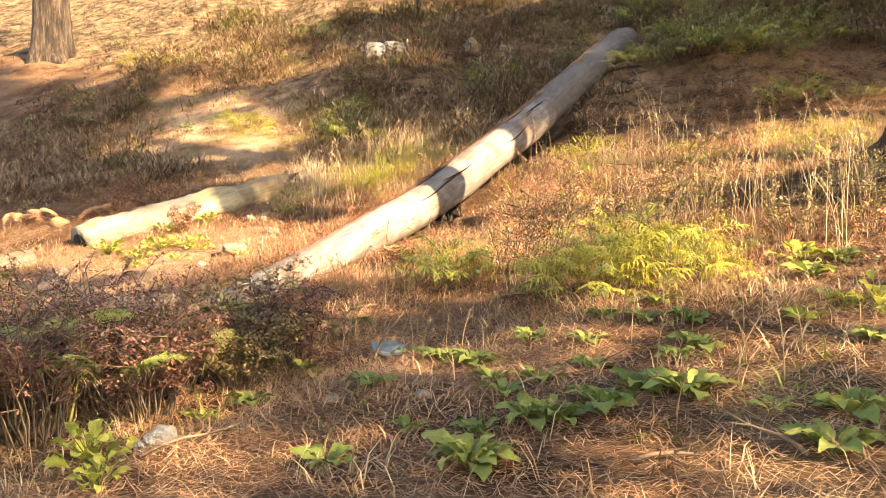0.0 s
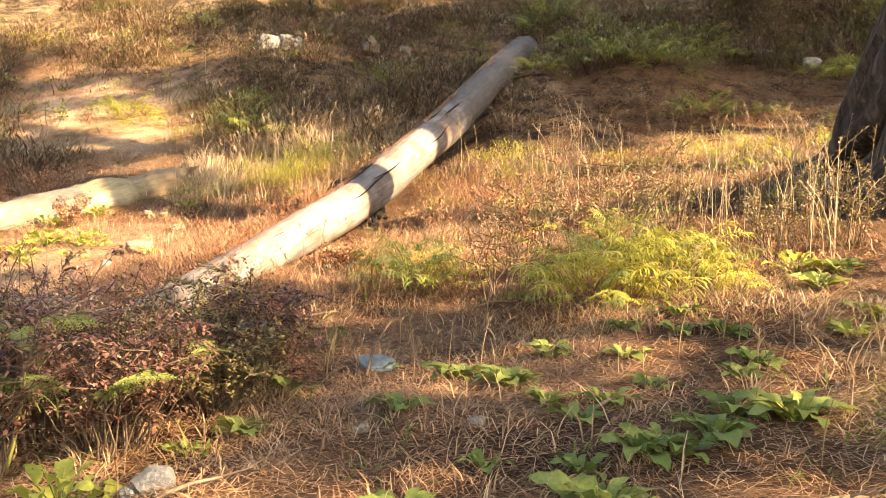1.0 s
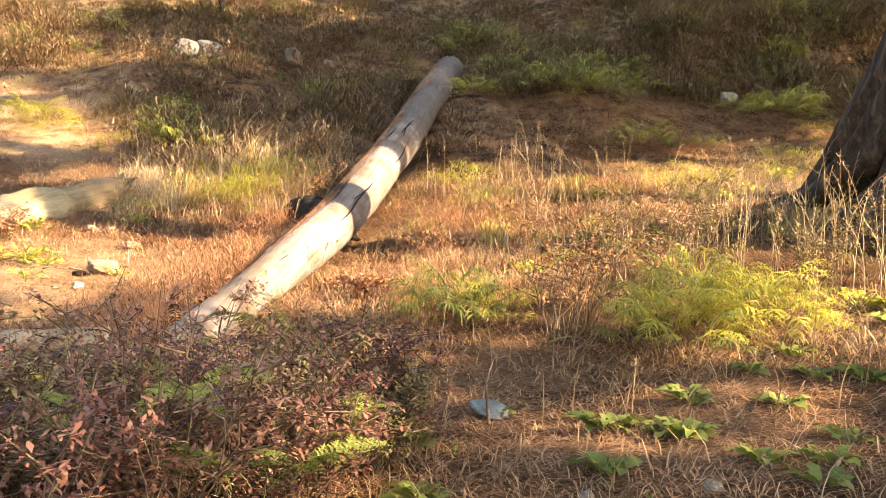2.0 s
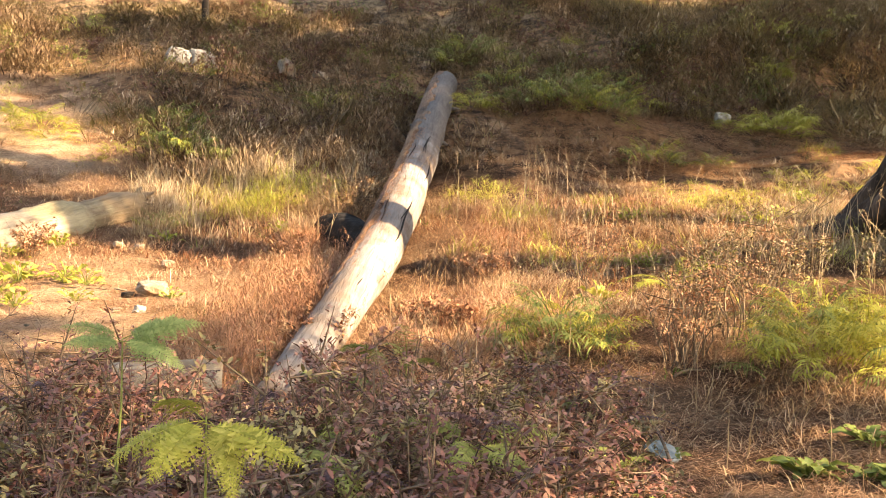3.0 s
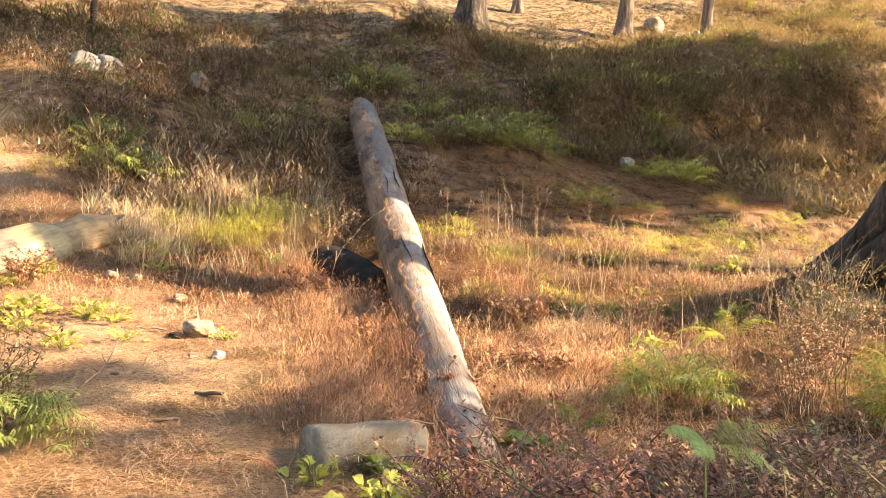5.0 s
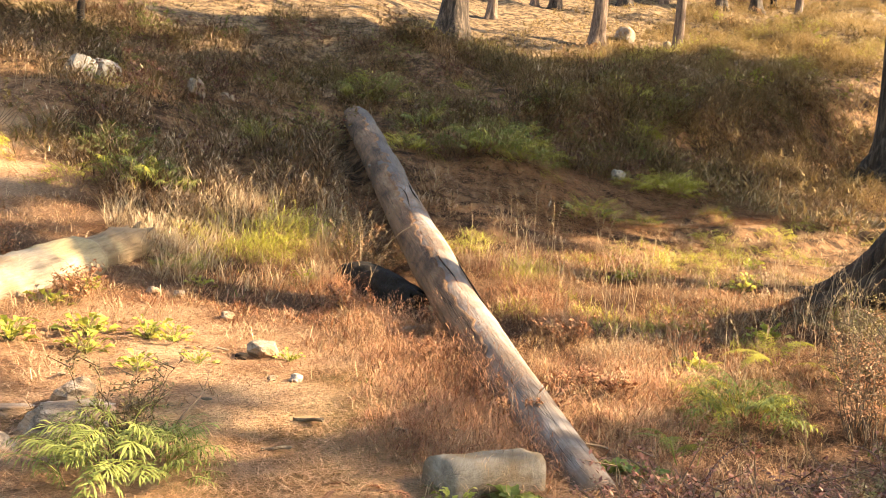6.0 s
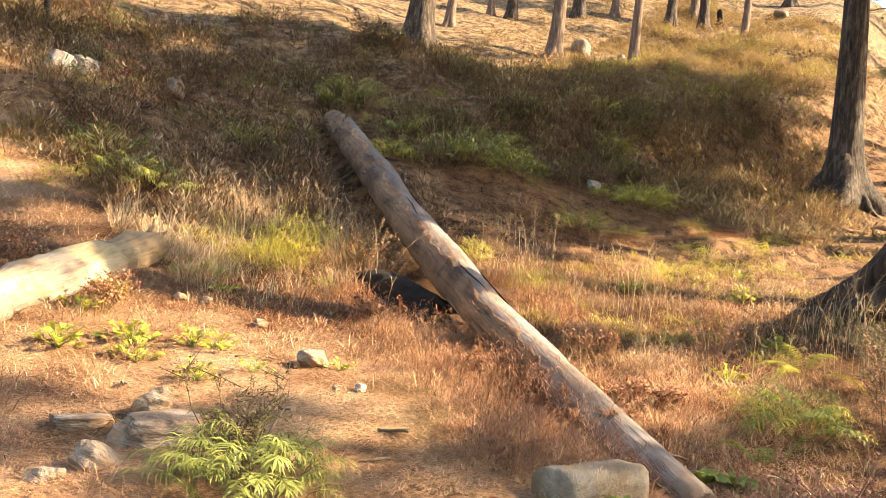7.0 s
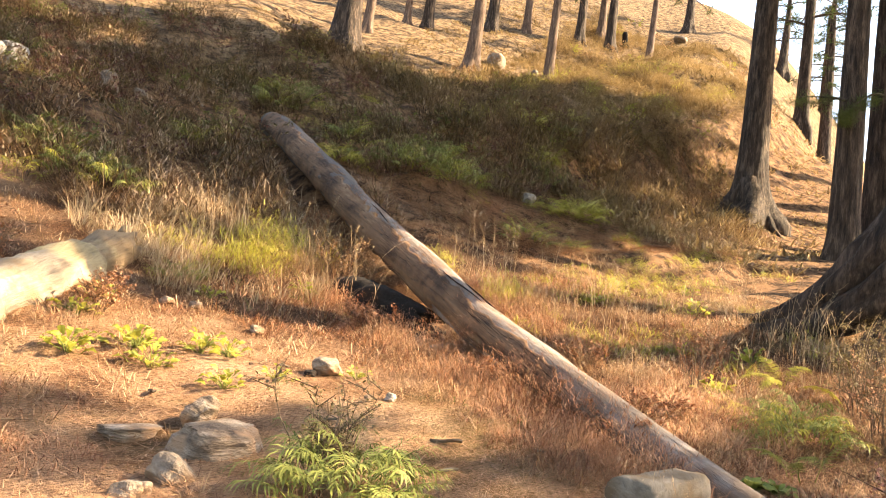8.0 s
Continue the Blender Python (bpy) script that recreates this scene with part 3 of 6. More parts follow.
lone_log([(-0.75, 10.15, 1.24), (-0.45, 10.18, 1.27), (-0.2, 10.2, 1.28)], [0.045, 0.05, 0.045], "short pale weathered branch end beneath the log", wob=0.15, name="branch_piece")

# sawn log block across the low end of the long log


def sawn_block():
    a, b = np.array([-2.60, 6.80, 0.59]), np.array([-2.02, 6.76, 0.63])
    root = thing("sawn_log_block", Vector((0, 0, 0)), "short sawn grey log block with flattened weathered faces", "log")
    n = 12
    P = np.array([a + (b - a) * k / (n - 1) for k in range(n)])
    V, F = tube(P, np.full(n, 0.13), 28, 0.05, True, 6.0)
    d = (b - a) / np.linalg.norm(b - a)
    flat = np.array([-d[1], d[0], 0.0])
    for q in range(len(V)):
        mid = a + d * ((V[q] - a) @ d)
        u, w = (V[q] - mid) @ flat, (V[q] - mid)[2]
        k = (abs(u / 0.15) ** 10 + abs(w / 0.15) ** 10 + 1e-9) ** -0.1
        grow = min(k, 1.4) if np.hypot(u, w) > 0.05 else 1.0
        V[q] = mid + (V[q] - mid) * grow + 0.012 * np.array(noise.noise_vector(Vector(V[q]) * 8.0)) + d * 0.06 * w
    hung("trunk", mesh_of("block", V, F, M_STUB), root)


sawn_block()

# burnt log in the hollow beneath the long log


def charred_log():
    root = thing("charred_log", Vector((0, 0, 0)), "blackened burnt log with a jagged end in the hollow", "log")
    k = np.linspace(0, 1, 30)
    axis = np.stack([np.interp(k, [0, 0.5, 1], [-0.22, -0.12, 0.02]), np.interp(k, [0, 0.5, 1], [12.25, 11.7, 10.98]), np.interp(k, [0, 0.5, 1], [1.72, 1.64, 1.47])], 1)
    sides = 30
    V, F = tube(axis, np.interp(k, [0, 0.6, 0.9, 1], [0.27, 0.25, 0.21, 0.17]), sides, 0.22, True, 1.0)
    d = (axis[-1] - axis[0]) / np.linalg.norm(axis[-1] - axis[0])
    for q in range(sides):
        V[29 * sides + q] += d * (0.16 * math.sin(q * 1.7) + 0.09 * math.sin(q * 4.3))
        V[28 * sides + q] += d * 0.07 * math.sin(q * 1.7)
    V[-1] -= d * 0.15
    for q in range(len(V)):
        v = Vector(V[q])
        V[q] += 0.035 * np.array(noise.noise_vector(v * 4.0)) + 0.02 * np.array(noise.noise_vector(v * 13.0))
    hung("trunk", mesh_of("charred_trunk", V, F, M_CHAR), root)
    for x, y, l in ((-0.02, 10.95, 0.5), (0.06, 11.0, 0.35), (-0.12, 11.02, 0.3)):
        p = np.array([(x, y, 1.46), (x + 0.1 * l, y - 0.5 * l, 1.44 - 0.3 * l), (x + 0.5 * l, y - 0.9 * l, 1.40 - 0.5 * l)])
        hung("splinter", mesh_of("splinter", *tube(p, [0.05, 0.035, 0.012], 7, 0.3), M_CHAR), root)


charred_log()

# ---- stones ----


def rock_mesh(name, size, material, seed, flat=0.0, cuts=11, layers=0.0):
    bm = bmesh.new()
    bmesh.ops.create_icosphere(bm, subdivisions=4, radius=1.0)
    for v in bm.verts:
        c = v.co
        v.co = c / (abs(c.x) ** 3.5 + abs(c.y) ** 3.5 + abs(c.z) ** 3.5) ** (1 / 3.5)
    rng = np.random.default_rng(seed)
    planes = []
    for _ in range(cuts):
        nrm = Vector(rng.normal(size=3)).normalized()
        planes.append((nrm, rng.uniform(0.68, 0.98)))
    for v in bm.verts:
        for nrm, d in planes:
            over = v.co.dot(nrm) - d
            if over > 0:
                v.co -= nrm * over * 0.9
        v.co += v.co.normalized() * 0.12 * noise.noise(v.co * 1.8 + Vector((seed, 0, 0))) + v.co.normalized() * 0.05 * noise.noise(v.co * 5 + Vector((seed, 0, 0)))
        if layers:
            step = 0.5 + noise.noise(Vector((v.co.x * 0.5, v.co.y * 0.5 + seed, math.floor(v.co.z * 5 + 0.6 * noise.noise(v.co * 1.3)) * 1.7)))
            v.co.x *= 1 - layers * step
            v.co.y *= 1 - layers * step
        if flat and v.co.z > flat:
            v.co.z = flat + (v.co.z - flat) * 0.15
        v.co = Vector((v.co.x * size[0], v.co.y * size[1], v.co.z * size[2]))
    me = bpy.data.meshes.new(name)
    bm.to_mesh(me)
    bm.free()
    me.materials.append(material)
    return me


def stone(x, y, size, material, seed, label, turn=0.0, up=0.0, tip=(0.0, 0.0), flat=0.0, name="rock", group="", layers=0.0):
    ob = new(name, rock_mesh(name, size, material, seed, flat, 11, layers))
    ob.matrix_basis = Matrix.LocRotScale(on(x, y, up), Euler((tip[0], tip[1], turn)), None)
    return tagged(ob, label, "rock", group)


stone(-1.95, 21.4, (0.38, 0.3, 0.5), M_BOULDER, 31, "pale grey split boulder half among dry shrubs", 0.1, 0.14, flat=0.62, group="split boulder")
stone(-1.40, 21.45, (0.35, 0.3, 0.47), M_BOULDER, 34, "pale grey split boulder half among dry shrubs", 0.25, 0.1, flat=0.62, group="split boulder")
stone(0.52, 21.6, (0.22, 0.16, 0.26), M_ROCK, 3, "small pale grey rock, pointed, on the bank", 0.4, 0.24)
stone(1.35, 21.9, (0.22, 0.16, 0.14), M_ROCK, 4, "small pale rock half buried on the bank", 1.4, 0.02)
stone(9.58, 17.3, (0.2, 0.17, 0.14), M_WHITE, 5, "rounded whitish stone on shaded needles", 0.4, 0.12)
stone(-0.21, 5.26, (0.105, 0.085, 0.026), M_SLATE, 6, "flat blue-grey slate lying in dry grass", 0.5, 0.04, (0.35, 0.1), 0.5, "flat_stone")
stone(-1.02, 3.74, (0.065, 0.05, 0.05), M_WHITE, 7, "small white quartz stone in dry grass", 0.2, 0.04, name="white_stone")
stone(-1.09, 3.73, (0.03, 0.03, 0.025), M_WHITE, 8, "small white quartz stone in dry grass", 1.2, 0.02, name="white_stone")
stone(-2.35, 9.74, (0.14, 0.10, 0.085), M_ROCK, 9, "pale rounded stone on the needle floor", 0.3, 0.06)
stone(-2.55, 9.70, (0.05, 0.05, 0.035), M_CHAR, 10, "small dark stone beside a pale one", 0.9, 0.02)
stone(-4.02, 8.58, (0.29, 0.24, 0.2), M_ROCKB, 11, "broad flat layered rock with banded brown edges", 0.4, 0.03, (0.12, -0.05), 0.4, "layered_rock", layers=0.13)
stone(-4.32, 8.96, (0.19, 0.14, 0.09), M_ROCKB, 12, "low reddish brown rock beside the layered rock", 0.1, 0.0, flat=0.5, layers=0.08)
stone(-3.92, 8.92, (0.14, 0.10, 0.12), M_ROCKB, 13, "brown angular rock resting by the layered rock", 0.7, 0.06, (0.3, 0.2))
stone(-4.44, 8.24, (0.15, 0.10, 0.11), M_ROCK, 14, "whitish slanting rock at the path edge", 0.3, 0.0, (0.2, 0.35))
stone(-4.72, 8.12, (0.1, 0.08, 0.06), M_ROCK, 15, "pale rock beside the whitish one", 0.1, 0.0)
stone(-2.70, 11.82, (0.07, 0.06, 0.04), M_ROCK, 16, "small grey stone beside the split log's end", 0.2, 0.03)
stone(-2.48, 11.66, (0.07, 0.06, 0.04), M_ROCK, 17, "small grey stone beside the split log's end", 1.2, 0.02)
stone(-2.19, 11.02, (0.07, 0.06, 0.05), M_ROCKB, 18, "small brown stone on the path", 0.2, 0.03)
stone(-2.46, 8.86, (0.05, 0.04, 0.04), M_WHITE, 19, "tiny white stone on the path", 0.2, 0.02)
stone(-2.62, 8.92, (0.04, 0.03, 0.03), M_ROCKB, 20, "tiny brown stone on the path", 0.2, 0.01)
stone(-5.3, 10.35, (0.12, 0.10, 0.08), M_CHAR, 21, "dark lump of rotten wood by the path", 0.3, 0.05)
stone(0.05, 2.6 + 1.3, (0.03, 0.03, 0.02), M_ROCK, 22, "small grey stone in grass", 0.3, 0.01)
stone(-0.35, 4.0, (0.035, 0.03, 0.02), M_ROCK, 23, "small grey stone in grass", 0.8, 0.01)
stone(60.2, 41.5, (0.9, 0.6, 0.5), M_ROCK, 24, "pale boulder high on the sunny slope", 0.4, 0.05)
stone(31.2, 38.1, (0.7, 0.5, 0.6), M_ROCK, 25, "pale low rock between the far pines", 0.4, 0.05)
stone(33.1, 36.5, (0.3, 0.25, 0.4), M_ROCK, 26, "pale rock between the far pines", 1.4, 0.02)


def chip(x, y, l, w, turn, seed):
    """A curled flake of dry wood or bark."""
    rng = np.random.default_rng(seed)
    bm = bmesh.new()
    g = [[bm.verts.new((l * (i / 5 - 0.5), w * (j / 3 - 0.5) * (1 - 0.55 * abs(i / 5 - 0.5) ** 2 * 4) + 0.1 * w * rng.normal(), 0.012 + 0.25 * w * (j / 3 - 0.5) ** 2 * 4 + 0.02 * l * math.sin(i * 1.3))) for j in range(4)] for i in range(6)]
    for i in range(5):
        for j in range(3):
            bm.faces.new((g[i][j], g[i + 1][j], g[i + 1][j + 1], g[i][j + 1]))
    geom = bmesh.ops.extrude_face_region(bm, geom=bm.faces[:])
    for v in geom["geom"]:
        if isinstance(v, bmesh.types.BMVert):
            v.co.z += 0.008
    bmesh.ops.recalc_face_normals(bm, faces=bm.faces[:])
    me = bpy.data.meshes.new("wood_chip")
    bm.to_mesh(me)
    bm.free()
    me.materials.append(M_STUB)
    ob = new("wood_chip", me)
    ob.matrix_basis = Matrix.LocRotScale(on(x, y, 0.005), Euler((0.1, 0.1, turn)), None)
    tagged(ob, "pale curled wood chip on the needle floor", "wood chip", "wood chips on the path")


for k, (x, y, l, w, a) in enumerate(((-2.76, 8.0, 0.2, 0.06, 2.2), (-3.10, 7.68, 0.17, 0.04, 2.8), (-2.62, 9.95, 0.12, 0.04, 0.4), (-1.95, 7.55, 0.1, 0.04, 0.9), (-3.2, 8.6, 0.1, 0.03, 1.9), (-2.3, 7.62, 0.14, 0.05, 0.2), (-3.9, 9.6, 0.16, 0.04, 1.2))):
    chip(x, y, l, w, a, 40 + k)

# ---- trees ----


def trunk_points(h, lean, bow, n=26):
    t = np.linspace(0, 1, n) ** 1.5
    return np.stack([lean[0] * t * h + bow[0] * np.sin(t * 3.1), lean[1] * t * h + bow[1] * np.sin(t * 3.1), t * h - 0.9], 1)


def needle_spray(P, size, n, rng, wide=1.0):
    """Bursts of flat needle sprays around the points P."""
    Q = np.repeat(P, n, 0) + rng.normal(0, size * 0.35, (len(P) * n, 3)) * np.array([1, 1, 0.45])
    m = len(Q)
    return blades(Q, rng.uniform(0.5, 1.1, m) * size, rng.uniform(0.10, 0.2, m) * size * wide, rng.uniform(0, 6.283, m), rng.uniform(-0.5, 0.6, m), rng.uniform(0.1, 0.7, m), 1)


def conifer(name, place, radius, h, crown_from, reach, label, material, seed, lean=(0.0, 0.0), bow=(0.0, 0.0), flare=1.6, limbs=34, clumps=9, spray=16, low=(), roots=(), size=0.55):
    """A conifer: barked trunk with root flare, limbs, and crowns of needle sprays on them."""
    rng = np.random.default_rng(seed)
    root = thing(name, place, label, "tree", "conifers on the slope")
    C = trunk_points(h, lean, bow, 34)
    z = np.maximum(C[:, 2] + 0.1, 0.0)
    R = radius * (1 - 0.8 * (z / h)) + radius * (flare - 1) * np.exp(-z / (radius * 1.5))
    sides = 54 if radius > 0.41 and h > 18 else 30
    V, F = tube(C, np.maximum(R, 0.03), sides, 0.0, False)
    V = V.reshape(34, sides, 3)
    a = np.arange(sides) * 2 * np.pi / sides
    # buttresses at the foot, furrows higher up
    foot = np.exp(-z / (radius * 1.3))[:, None]
    but = 1 + foot * 0.45 * (0.5 + 0.5 * np.sin(a * 5 + seed))[None] + 0.05 * vnoise(np.cos(a)[None] * 9 + z[:, None] * 0.4, np.sin(a)[None] * 9, 0.8, seed) + 0.045 * np.abs(vnoise(a[None] * 5.0 + 0.3 * np.sin(z[:, None] * 1.3), z[:, None] * 0.6, 0.5, seed + 2.0))
    V = C[:, None] + (V - C[:, None]) * but[..., None]
    hung("trunk", smooth(mesh_of("trunk", V.reshape(-1, 3), F, material)), root)
    for k, (ang, length, thick, drop) in enumerate(roots):
        t = np.linspace(0, 1, 12)
        d = np.array([math.cos(ang), math.sin(ang)])
        out = radius * 0.5 + length * t
        wig = 0.12 * np.sin(t * 5 + k)
        X = out * d[0] - wig * d[1]
        Y = out * d[1] + wig * d[0]
        Zg = height(place.x + X, place.y + Y) - place.z
        Z = Zg + thick * (1.9 * (1 - t) ** 2.0 + 0.12 - 0.3 * t) + drop * (1 - t) ** 2.6
        hung("root", smooth(mesh_of("root", *tube(np.stack([X, Y, Z], 1), thick * (1.25 - t * 1.15) + 0.012, 18, 0.45, True, k), material)), root)
    L, N = [], []
    for k in range(limbs):
        t = k / limbs
        zz = crown_from + (h - crown_from) * t * 0.97
        i = np.searchsorted(C[:, 2], zz)
        base = C[min(i, 33)]
        ang = k * 2.4 + rng.uniform(-0.4, 0.4)
        l = reach * (1 - t) ** 0.7 * rng.uniform(0.6, 1.1) + 0.4
        d = np.array([math.cos(ang), math.sin(ang), 0])
        s = np.linspace(0, 1, 6)
        pts = np.array([base[0], base[1], zz]) + d * (l * s)[:, None] + np.array([0, 0, 1.0]) * (0.18 * l * s - 0.38 * l * s * s)[:, None]
        r0 = 0.02 + 0.028 * l ** 0.7
        L.append(tube(pts, r0 * (1.05 - s), 5, 0, False))
        u = rng.uniform(0.25, 1.0, clumps)
        c = np.stack([np.interp(u, s, pts[:, q]) for q in range(3)], 1)
        spread = (1.15 - u)[:, None] * l * 0.35
        side = np.array([-d[1], d[0], 0])
        N.append(c + side * rng.uniform(-1, 1, (clumps, 1)) * spread)
    for (zz, ang, l, drop) in low:
        d = np.array([math.cos(ang), math.sin(ang), 0])
        s = np.linspace(0, 1, 9)
        i = min(np.searchsorted(C[:, 2], zz), 33)
        pts = np.array([C[i][0], C[i][1], zz]) + d * (l * s)[:, None] + np.array([0, 0, 1.0]) * (-drop * s ** 1.5)[:, None]
        L.append(tube(pts, 0.045 * (1.08 - s), 6, 0.1, False))
        u = rng.uniform(0.3, 1.0, 40)
        c = np.stack([np.interp(u, s, pts[:, q]) for q in range(3)], 1)
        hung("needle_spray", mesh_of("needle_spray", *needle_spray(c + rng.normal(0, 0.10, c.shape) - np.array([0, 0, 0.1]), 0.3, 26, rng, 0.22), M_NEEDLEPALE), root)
    tagged(hung("limb_mass", mesh_of("limb_mass", *joined(L), material), root), kind="stuff")
    tagged(hung("crown", mesh_of("crown", *needle_spray(np.concatenate(N), size, spray, rng), M_NEEDLE), root), kind="stuff")
    return root


conifer("conifer_tree", on(4.55, 7.05), 0.44, 20.0, 8.6, 3.2, "huge dark conifer with spreading roots, in shade", M_BARK, 11, flare=1.4, limbs=56, clumps=16, spray=22,
        roots=((1.40, 2.7, 0.36, 0.95), (1.72, 2.2, 0.27, 0.6), (1.08, 2.6, 0.32, 0.8), (2.3, 1.0, 0.17, 0.3), (2.9, 0.8, 0.16, 0.2), (3.8, 0.7, 0.16, 0.2), (0.6, 1.4, 0.25, 0.6), (5.2, 1.3, 0.22, 0.4), (0.2, 1.4, 0.2, 0.4)))
conifer("conifer_tree", on(22.48, 17.25), 0.55, 23.0, 11.5, 3.6, "tall dark conifer with a flared foot on the bank", M_BARK, 12, lean=(0.02, 0.0), flare=1.9, limbs=48, clumps=13, spray=20,
        roots=((3.6, 2.1, 0.32, 0.7), (4.4, 1.5, 0.26, 0.4), (5.4, 1.3, 0.24, 0.4), (2.7, 1.6, 0.26, 0.5)))
conifer("conifer_tree", on(16.6, 12.0), 0.40, 22.0, 9.5, 4.4, "straight dark conifer trunk lit along one side", M_BARK, 13, limbs=48, clumps=13, spray=20, flare=1.2, low=((4.4, 2.9, 2.8, 0.6), (3.9, 3.3, 1.6, 0.3)))
conifer("conifer_tree", on(18.3, 11.65), 0.46, 23.0, 9.5, 4.4, "straight conifer trunk with rough lit bark", M_BARK, 14, limbs=48, clumps=13, spray=20, flare=1.2, low=((4.8, 3.2, 3.4, 1.3), (6.2, 3.7, 2.2, 0.6)))
conifer("conifer_tree", on(-12.6, 26.2, -0.3), 0.56, 20.0, 8.0, 4.0, "stout grey conifer trunk on the upper slope", M_BARK, 15, limbs=40, flare=1.12)

FAR_TREES = [  # x, y, radius, height, lean, reddish
    (13.16, 30.5, 0.54, 17, (0.05, 0.0), 0), (25.2, 44.0, 0.32, 15, (0.04, 0.0), 1), (27.5, 36.8, 0.44, 16, (0.04, 0), 1), (29.2, 32.4, 0.30, 15, (0.03, 0), 1),
    (31.0, 46.8, 0.26, 14, (0.0, 0.0), 1), (32.2, 46.0, 0.40, 16, (0.03, 0), 0), (39.8, 46.8, 0.46, 17, (0.05, 0), 0), (43.5, 46.2, 0.34, 15, (0.0, 0.0), 1),
    (46.3, 42.9, 0.40, 16, (0.03, 0.0), 0), (50.9, 44.0, 0.37, 15, (0.02, 0.0), 1), (48.8, 41.6, 0.43, 16, (0.02, 0.0), 0), (45.6, 36.0, 0.29, 15, (0.0, 0.0), 1),
    (43.0, 23.4, 0.42, 20, (0.02, 0.0), 0), (66.0, 30.0, 0.6, 19, (0.0, 0.0), 0), (74.0, 37.5, 0.5, 11, (0.08, 0.0), 0), (66.0, 44.0, 0.5, 12, (0.05, 0.0), 0), (82.0, 36.0, 0.5, 13, (0.0, 0.0), 0),
]
for k, (x, y, r, h, lean, red) in enumerate(FAR_TREES):
    conifer("conifer_tree", on(x, y), r, h, h * (0.42 if k < 12 else 0.3), 2.6 if k < 12 else 3.6, "slender reddish conifer on the sunny slope" if red else "grey conifer trunk on the sunny slope",
            M_BARKRED if red else M_BARK, 60 + k, lean, ((0.5, 0.0) if k == 11 else (0, 0)), 1.3, 26, 7, 10)

# more trees of the wood, on the sunny side
for k, (x, y, r, h, low_at) in enumerate(((7.45, -1.25, 0.2, 9.5, 2.6), (8.75, -0.65, 0.17, 13.5, 6.2), (9.5, 3.3, 0.2, 15.0, 12.0), (6.4, -3.4, 0.2, 10.5, 2.6), (5.4, -1.6, 0.18, 8.5, 2.4), (26.5, 8.0, 0.45, 23, 11.5), (18.0, 4.5, 0.4, 21.0, 12.0), (14.0, 3.2, 0.4, 33.0, 20.5), (40.0, 14.5, 0.5, 27.3, 14.8), (36.0, 12.0, 0.5, 23.0, 10.5), (31.0, 13.0, 0.5, 26.0, 11.0), (26.0, 5.0, 0.45, 23, 12.0), (33.0, 6.0, 0.45, 31.0, 15.0), (19.6, 8.0, 0.45, 24, 9.5))):
    conifer("conifer_tree", on(x, y), r, h, low_at, (3.0 if h == 21.0 else (3.4 if low_at > 15 else 4.6)) if h > 15 else (2.3 if low_at < 6 else 1.2), "tall dark conifer with a full crown", M_BARK, 90 + k, limbs=48 if h > 15 else 26, clumps=14 if h > 15 else 9, spray=18 if h > 15 else 6, size=0.75 if h > 15 else 0.5)


def small_stump(x, y, r, h, label):
    root = thing("stump", on(x, y), label, "stump")
    pts = np.array([(0.02 * math.sin(k), 0, -0.1 + (h + 0.1) * k / 6) for k in range(7)])
    hung("trunk", smooth(mesh_of("stump", *tube(pts, [r * 1.5, r * 1.2, r, r * 0.95, r * 0.9, r * 0.85, r * 0.6], 14, 0.35, True, x), M_CHAR)), root)


small_stump(-1.1, 27.2, 0.11, 0.9, "dark broken stump on the bank")
small_stump(51.3, 41.8, 0.25, 1.2, "dark stump on the sunny slope")

# ---- broad-leaved plants ----


def leaf_mesh(name, l, w, droop, fold, material, seed, waves=0.0):
    rng = np.random.default_rng(seed)
    n, V = 8, []
    for i in range(n + 1):
        t = i / n
        half = w * 0.5 * (math.sin(math.pi * (t * 0.97 + 0.03) ** 1.15) ** 0.62 if 0 < t < 1 else 0.04)
        x = l * math.sin(t * droop) / max(droop, 0.01)
        z = l * 0.5 * (math.sin(t * 2.2) * 0.55 - droop * 0.5 * t * t)
        for s in (-1, -0.5, 0, 0.5, 1):
            V.append((x, s * half, z + fold * abs(s) * half + waves * w * 0.1 * math.sin(i * 2.1 + s * 3 + seed) * abs(s)))
    i, j = np.meshgrid(np.arange(n), np.arange(4), indexing="ij")
    q = np.stack([i * 5 + j, (i + 1) * 5 + j, (i + 1) * 5 + j + 1, i * 5 + j + 1], -1).reshape(-1, 4)
    return smooth(mesh_of(name, np.array(V), q, material))


LEAVES = [leaf_mesh("leaf", 1, w, d, f, M_ROSETTE, s, 1) for s, (w, d, f) in enumerate(((0.36, 0.7, 0.14), (0.40, 0.5, 0.2), (0.44, 0.9, 0.12), (0.38, 1.1, 0.18)))]
YLEAVES = [leaf_mesh("leaf", 1, w, d, f, M_YLEAF, s, 1) for s, (w, d, f) in enumerate(((0.55, 0.8, 0.2), (0.62, 0.6, 0.25), (0.5, 1.1, 0.2)))]


